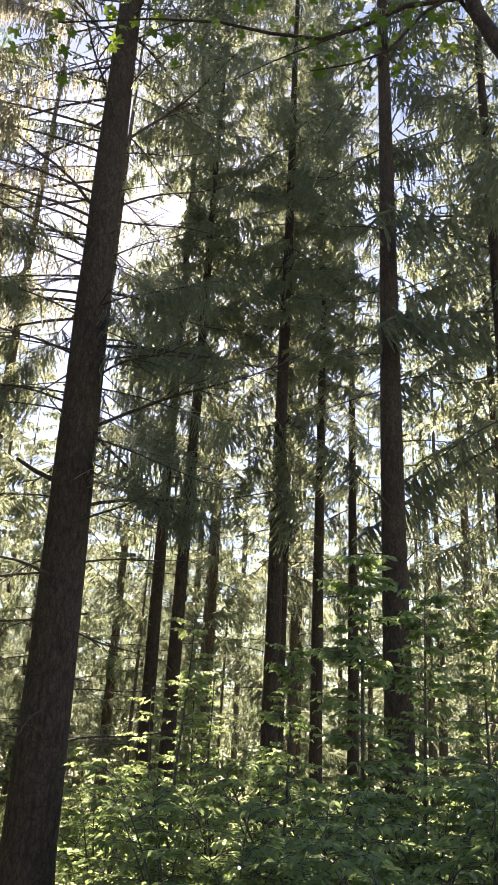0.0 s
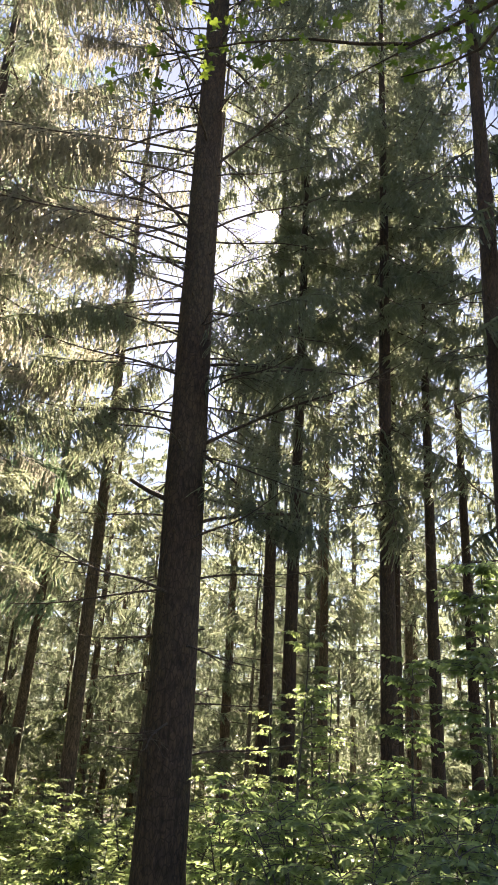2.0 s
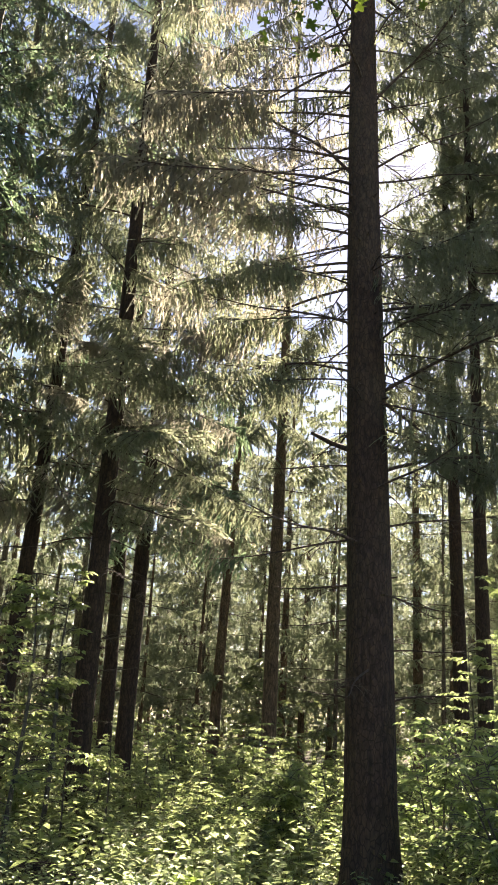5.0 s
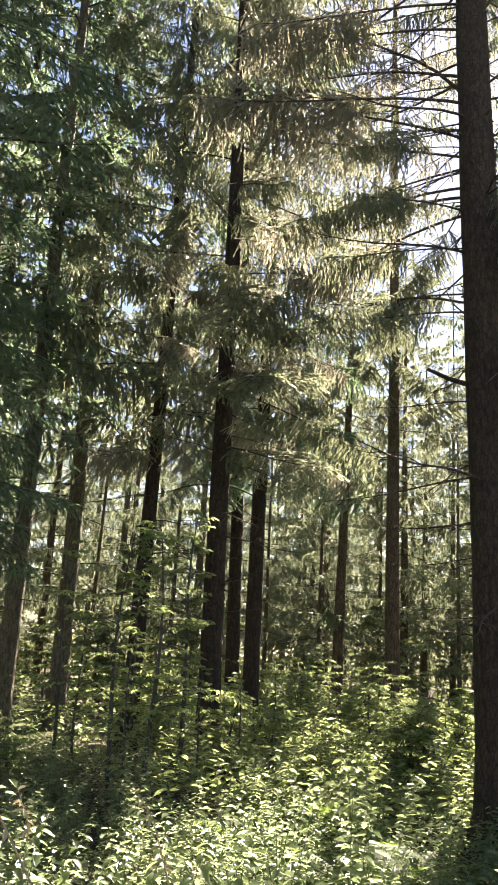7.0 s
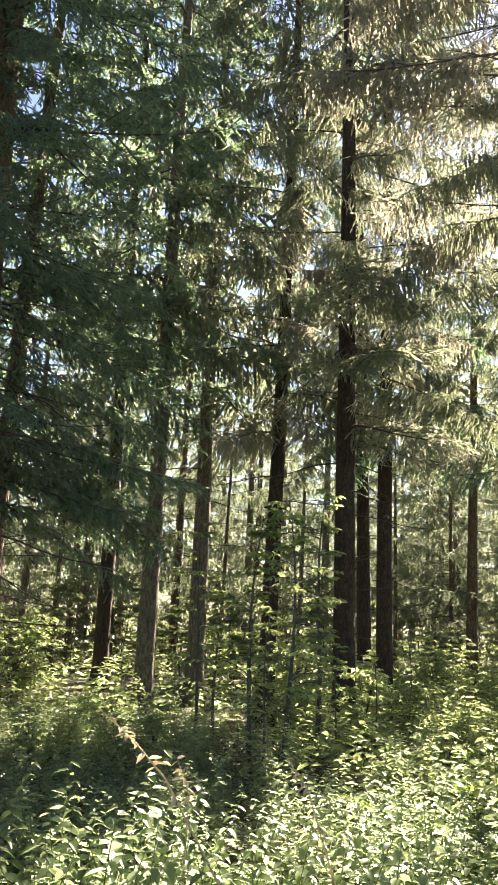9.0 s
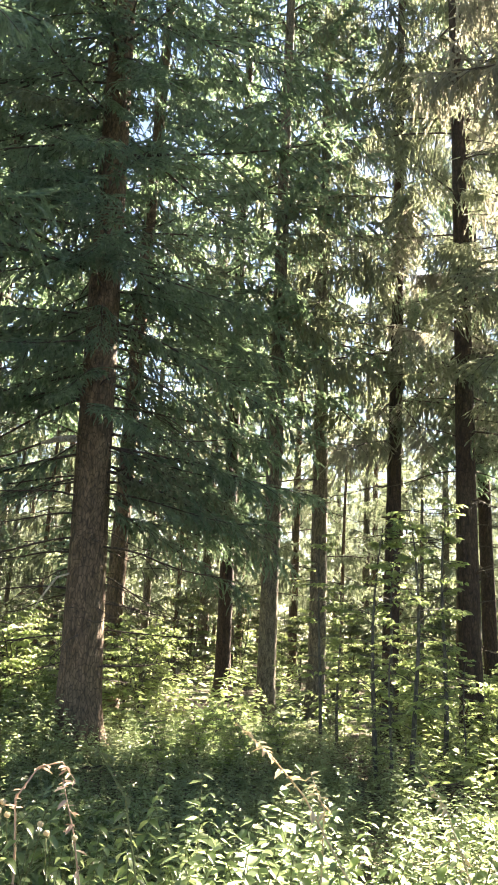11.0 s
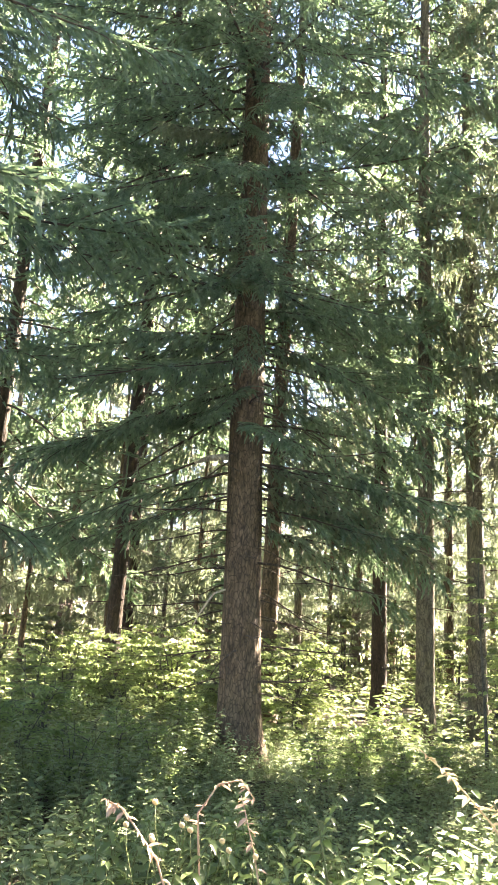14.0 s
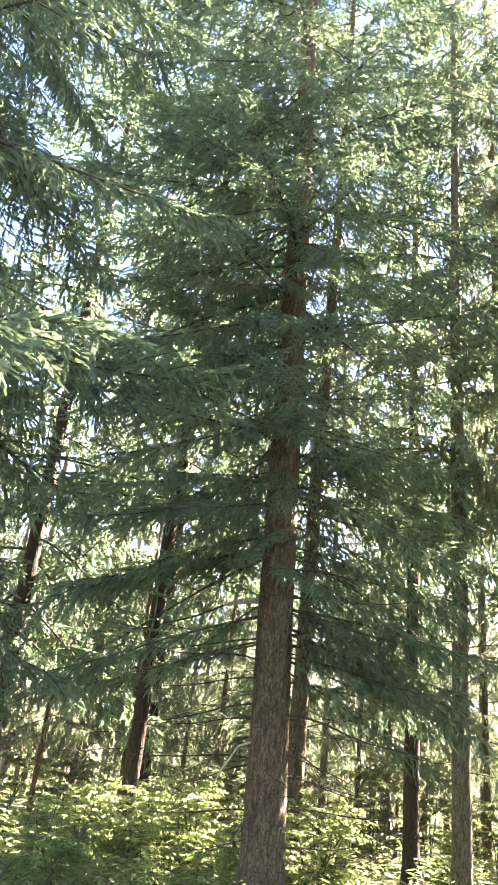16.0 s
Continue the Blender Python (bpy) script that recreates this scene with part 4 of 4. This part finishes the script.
# ---- the maple whose branch hangs over the path ----
def lobed_leaf(mat):
    g = Geo()
    rim = []
    for i in range(21):
        a = math.pi * (-0.86 + 1.72 * i / 20)
        k = abs(math.cos(2.5 * a)) ** 0.7
        r = (0.042 + 0.050 * k) * (1.0 - 0.22 * abs(a) / math.pi)
        rim.append(Vector((r * math.cos(a) + 0.02, r * math.sin(a), -0.02 * (r / 0.09) ** 2 + 0.008 * math.sin(5 * a))))
    g.v.append(Vector((0.015, 0, 0.004)))
    g.v.extend(rim)
    for i in range(20):
        g.f.append((0, i + 1, i + 2))
        g.m.append(0)
        g.s.append(True)
    g.tube([(-0.07, 0, 0.012), (0.015, 0, 0.003)], [0.0012, 0.0012], 3, 0, False)
    return g.mesh("leaf", [mat])


MAPLE = leafy("maple_leaf", (0.035, 0.075, 0.018), (0.10, 0.17, 0.04), (0.34, 0.47, 0.05), 0.42, 0.4, 0.5, False)
maple = tagged(new("maple_tree"), "maple with dark limbs and backlit lobed leaves overhead", "tree", "broadleaf trees")
maple.location = (2.75, 4.5, rise(2.75, 4.5))


def off(q):
    return Vector(q) - maple.location


g = Geo()
pts = [(2.75, 4.5, -0.2), (2.75, 4.5, 1.5), (2.6, 4.55, 3.5), (2.35, 4.6, 5.6), (2.0, 4.65, 6.9), (1.72, 4.7, 7.6), (1.6, 4.75, 8.4), (1.7, 4.8, 9.6)]
g.tube([off(q) for q in pts], [0.15, 0.12, 0.105, 0.09, 0.08, 0.062, 0.05, 0.03], 10, 0)
part("trunk", g.mesh("trunk", [BARK]), maple)
LEAF_M = lobed_leaf(MAPLE)
rng = random.Random(77)
limbs = (((2.0, 4.65, 6.9), (1.78, 4.75, 7.5), (1.5, 4.85, 8.2), (1.2, 5.0, 8.9)),
         ((1.68, 4.72, 7.85), (1.15, 4.85, 7.85), (0.8, 4.95, 7.70), (0.45, 5.0, 7.58), (0.0, 5.0, 7.62), (-0.45, 5.0, 7.72), (-1.0, 4.9, 7.6), (-1.75, 4.72, 7.28)),
         ((1.66, 4.72, 7.95), (1.3, 4.8, 7.72), (1.0, 4.9, 7.36), (0.7, 4.95, 7.25), (0.35, 5.0, 7.2)),
         ((0.8, 4.95, 7.70), (0.4, 4.98, 7.5), (0.05, 5.0, 7.3), (-0.3, 5.0, 7.05)))
made_limbs = []
for line, r0 in zip(limbs, (0.03, 0.026, 0.02, 0.012)):
    g = Geo()
    n = len(line)
    g.tube([off(q) for q in line], [r0 * (1 - 0.75 * i / (n - 1)) for i in range(n)], 6, 0)
    made_limbs.append((part("limb", g.mesh("limb", [BARK]), maple), [off(q) for q in line]))
for (cx, cy, cz), n, sp in (((-1.72, 4.7, 7.12), 20, 0.24), ((-1.35, 4.8, 7.45), 12, 0.22), ((-0.72, 4.95, 7.5), 12, 0.22), ((0.3, 5.0, 7.42), 14, 0.2), ((0.62, 4.95, 7.75), 16, 0.25),
                            ((1.05, 4.9, 7.4), 22, 0.28), ((1.35, 4.8, 7.65), 14, 0.22), ((-0.2, 5.0, 7.72), 8, 0.18), ((1.5, 4.8, 8.6), 26, 0.5), ((0.9, 4.9, 8.3), 18, 0.4), ((-1.0, 4.85, 7.9), 12, 0.3)):
    for k in range(n):
        c = off((cx + rng.gauss(0, sp), cy + rng.gauss(0, sp * 0.7), cz + rng.gauss(0, sp * 0.5)))
        q = rng.uniform(0.45, 0.85)
        near_limb = min(made_limbs, key=lambda e: min((w - c).length for w in e[1]))[0]
        part("leaf", LEAF_M, near_limb, pose(c.x, c.y, c.z, rng.uniform(-35, 35), rng.uniform(-10, 50), rng.uniform(0, 360)) @ Matrix.Diagonal((q, q, q, 1)))


# ---- dry stalks and seed heads standing out of the weeds ----
def dry_stalk(pts, r, seed, mat, label):
    """An arching stalk with withered leaves and small pods along it."""
    rng = random.Random(seed)
    base = Vector(pts[0])
    ob = tagged(new("dry_stalk"), label, "weed", "dry stalks among the nettles")
    ob.location = base
    line = [Vector(q) - base for q in pts]
    n = len(line)
    g = Geo()
    g.tube(line, [r * (1 - 0.7 * i / (n - 1)) for i in range(n)], 5, 0)
    stem = part("stem", g.mesh("stem", [mat]), ob)
    for i in range(26):
        u = rng.uniform(0.45, 1.0) * (n - 1)
        k = min(int(u), n - 2)
        b = line[k].lerp(line[k + 1], u - k)
        g = Geo()
        w = rng.uniform(0, 6.28)
        way = Vector((math.cos(w), math.sin(w), rng.uniform(-0.9, 0.3))).normalized()
        ln = rng.uniform(0.015, 0.055)
        g.leaf(Vector((0, 0, 0)), way, Vector((0.3, 0.2, 1)).normalized(), ln, ln * 0.35, 0)
        part("withered_leaf", g.mesh("withered_leaf", [mat]), stem, Matrix.Translation(b))


RED_STALK = leafy("reddish_stalk", (0.30, 0.19, 0.13), (0.55, 0.41, 0.30), (0.55, 0.4, 0.28), 0.2)
dry_stalk([(-2.90, 1.45, 0.0), (-2.92, 1.43, 0.55), (-2.93, 1.42, 0.85), (-2.93, 1.40, 1.02), (-2.90, 1.46, 1.12), (-2.85, 1.52, 1.14), (-2.82, 1.56, 1.08)], 0.006, 1, RED_STALK, "arching reddish dry stalk with withered leaves")
dry_stalk([(-2.80, 1.80, 0.0), (-2.86, 1.70, 0.5), (-2.90, 1.63, 0.88), (-2.93, 1.58, 1.07)], 0.006, 2, RED_STALK, "upright reddish dry stalk with withered leaves")
dry_stalk([(-1.72, 2.15, 0.0), (-1.85, 2.02, 0.75), (-2.02, 1.85, 1.14), (-2.10, 1.78, 1.25), (-2.18, 1.70, 1.34)], 0.005, 3, STRAW, "leaning pale dry stalk with star-shaped pods")
dry_stalk([(-1.70, 1.25, 0.0), (-1.78, 1.12, 0.8), (-1.84, 1.04, 1.25), (-1.89, 0.98, 1.36)], 0.004, 4, STEM, "thin green stalk leaning close by")
dry_stalk([(-2.70, 1.42, 0.0), (-2.76, 1.30, 0.6), (-2.82, 1.19, 0.92), (-2.87, 1.08, 1.07), (-2.89, 1.02, 1.10)], 0.006, 5, RED_STALK, "leaning reddish dry stalk with withered leaves")
dry_stalk([(-2.55, 2.55, 0.0), (-2.50, 2.52, 0.6), (-2.46, 2.48, 0.95), (-2.50, 2.44, 1.08)], 0.005, 6, STRAW, "pale dry stalk among the nettles")
dry_stalk([(-1.9, 2.9, 0.0), (-1.95, 2.8, 0.6), (-2.05, 2.7, 1.0), (-2.1, 2.62, 1.12)], 0.005, 7, STRAW, "pale dry stalk among the nettles")

bm = bmesh.new()
bmesh.ops.create_icosphere(bm, subdivisions=2, radius=0.0105)
rng = random.Random(4)
for q in bm.verts:
    q.co *= rng.uniform(0.8, 1.2)
HEAD = bpy.data.meshes.new("seed_head")
bm.to_mesh(HEAD)
HEAD.materials.append(STRAW)
for bx, by, hs in ((-2.98, 1.33, (1.04, 1.0, 0.95, 0.92)), (-2.96, 1.46, (0.95, 0.92, 0.88)), (-3.02, 1.25, (0.96, 0.93)), (-2.9, 1.55, (0.9, 0.87))):
    ob = tagged(new("seed_head_weed"), "thin weed with round pale seed heads", "weed", "seed-head weeds")
    ob.location = (bx, by, rise(bx, by))
    g = Geo()
    for k, h in enumerate(hs):
        e = Vector((0.07 * math.cos(k * 1.9 + bx * 9), 0.07 * math.sin(k * 1.9 + bx * 9), h))
        g.tube([(0, 0, 0), (0, 0, h * 0.7), e * 0.9 + Vector((0, 0, 0.02)), e], [0.003, 0.0025, 0.0018, 0.0015], 4, 0)
    stem = part("stem", g.mesh("stem", [STEM]), ob)
    for k, h in enumerate(hs):
        part("seed_head", HEAD, stem, Matrix.Translation(Vector((0.07 * math.cos(k * 1.9 + bx * 9), 0.07 * math.sin(k * 1.9 + bx * 9), h))))

# ---- fallen branches and a heap of brushwood ----
fallen = tagged(new("fallen_branch", dead_branch_mesh(90).mesh("fallen_branch", [TWIG])), "dark fallen branch lying among low weeds", "branch")
fallen.matrix_basis = pose(-7.75, 4.9, rise(-7.75, 4.9) + 0.12, 0, 2, 72) @ Matrix.Diagonal((0.9, 0.9, 0.9, 1))
rng = random.Random(12)
g = Geo()
for i in range(170):
    a, r = rng.uniform(0, 6.28), abs(rng.gauss(0, 0.45))
    b = Vector((math.cos(a) * r, math.sin(a) * r, max(0.01, 0.34 * math.exp(-r * r * 2.2) * rng.random())))
    w = rng.uniform(0, 6.28)
    e = b + Vector((math.cos(w), math.sin(w), rng.uniform(-0.12, 0.22))) * rng.uniform(0.25, 0.8)
    g.tube([b, b.lerp(e, 0.5) + Vector((0, 0, 0.03)), e], [0.006, 0.005, 0.002], 3, 0, False)
heap = tagged(new("brushwood_heap", g.mesh("brushwood_heap", [TWIG])), "low heap of brown brushwood on the forest floor", "brushwood", kind="stuff")
heap.location = (-4.75, 7.3, rise(-4.75, 7.3))
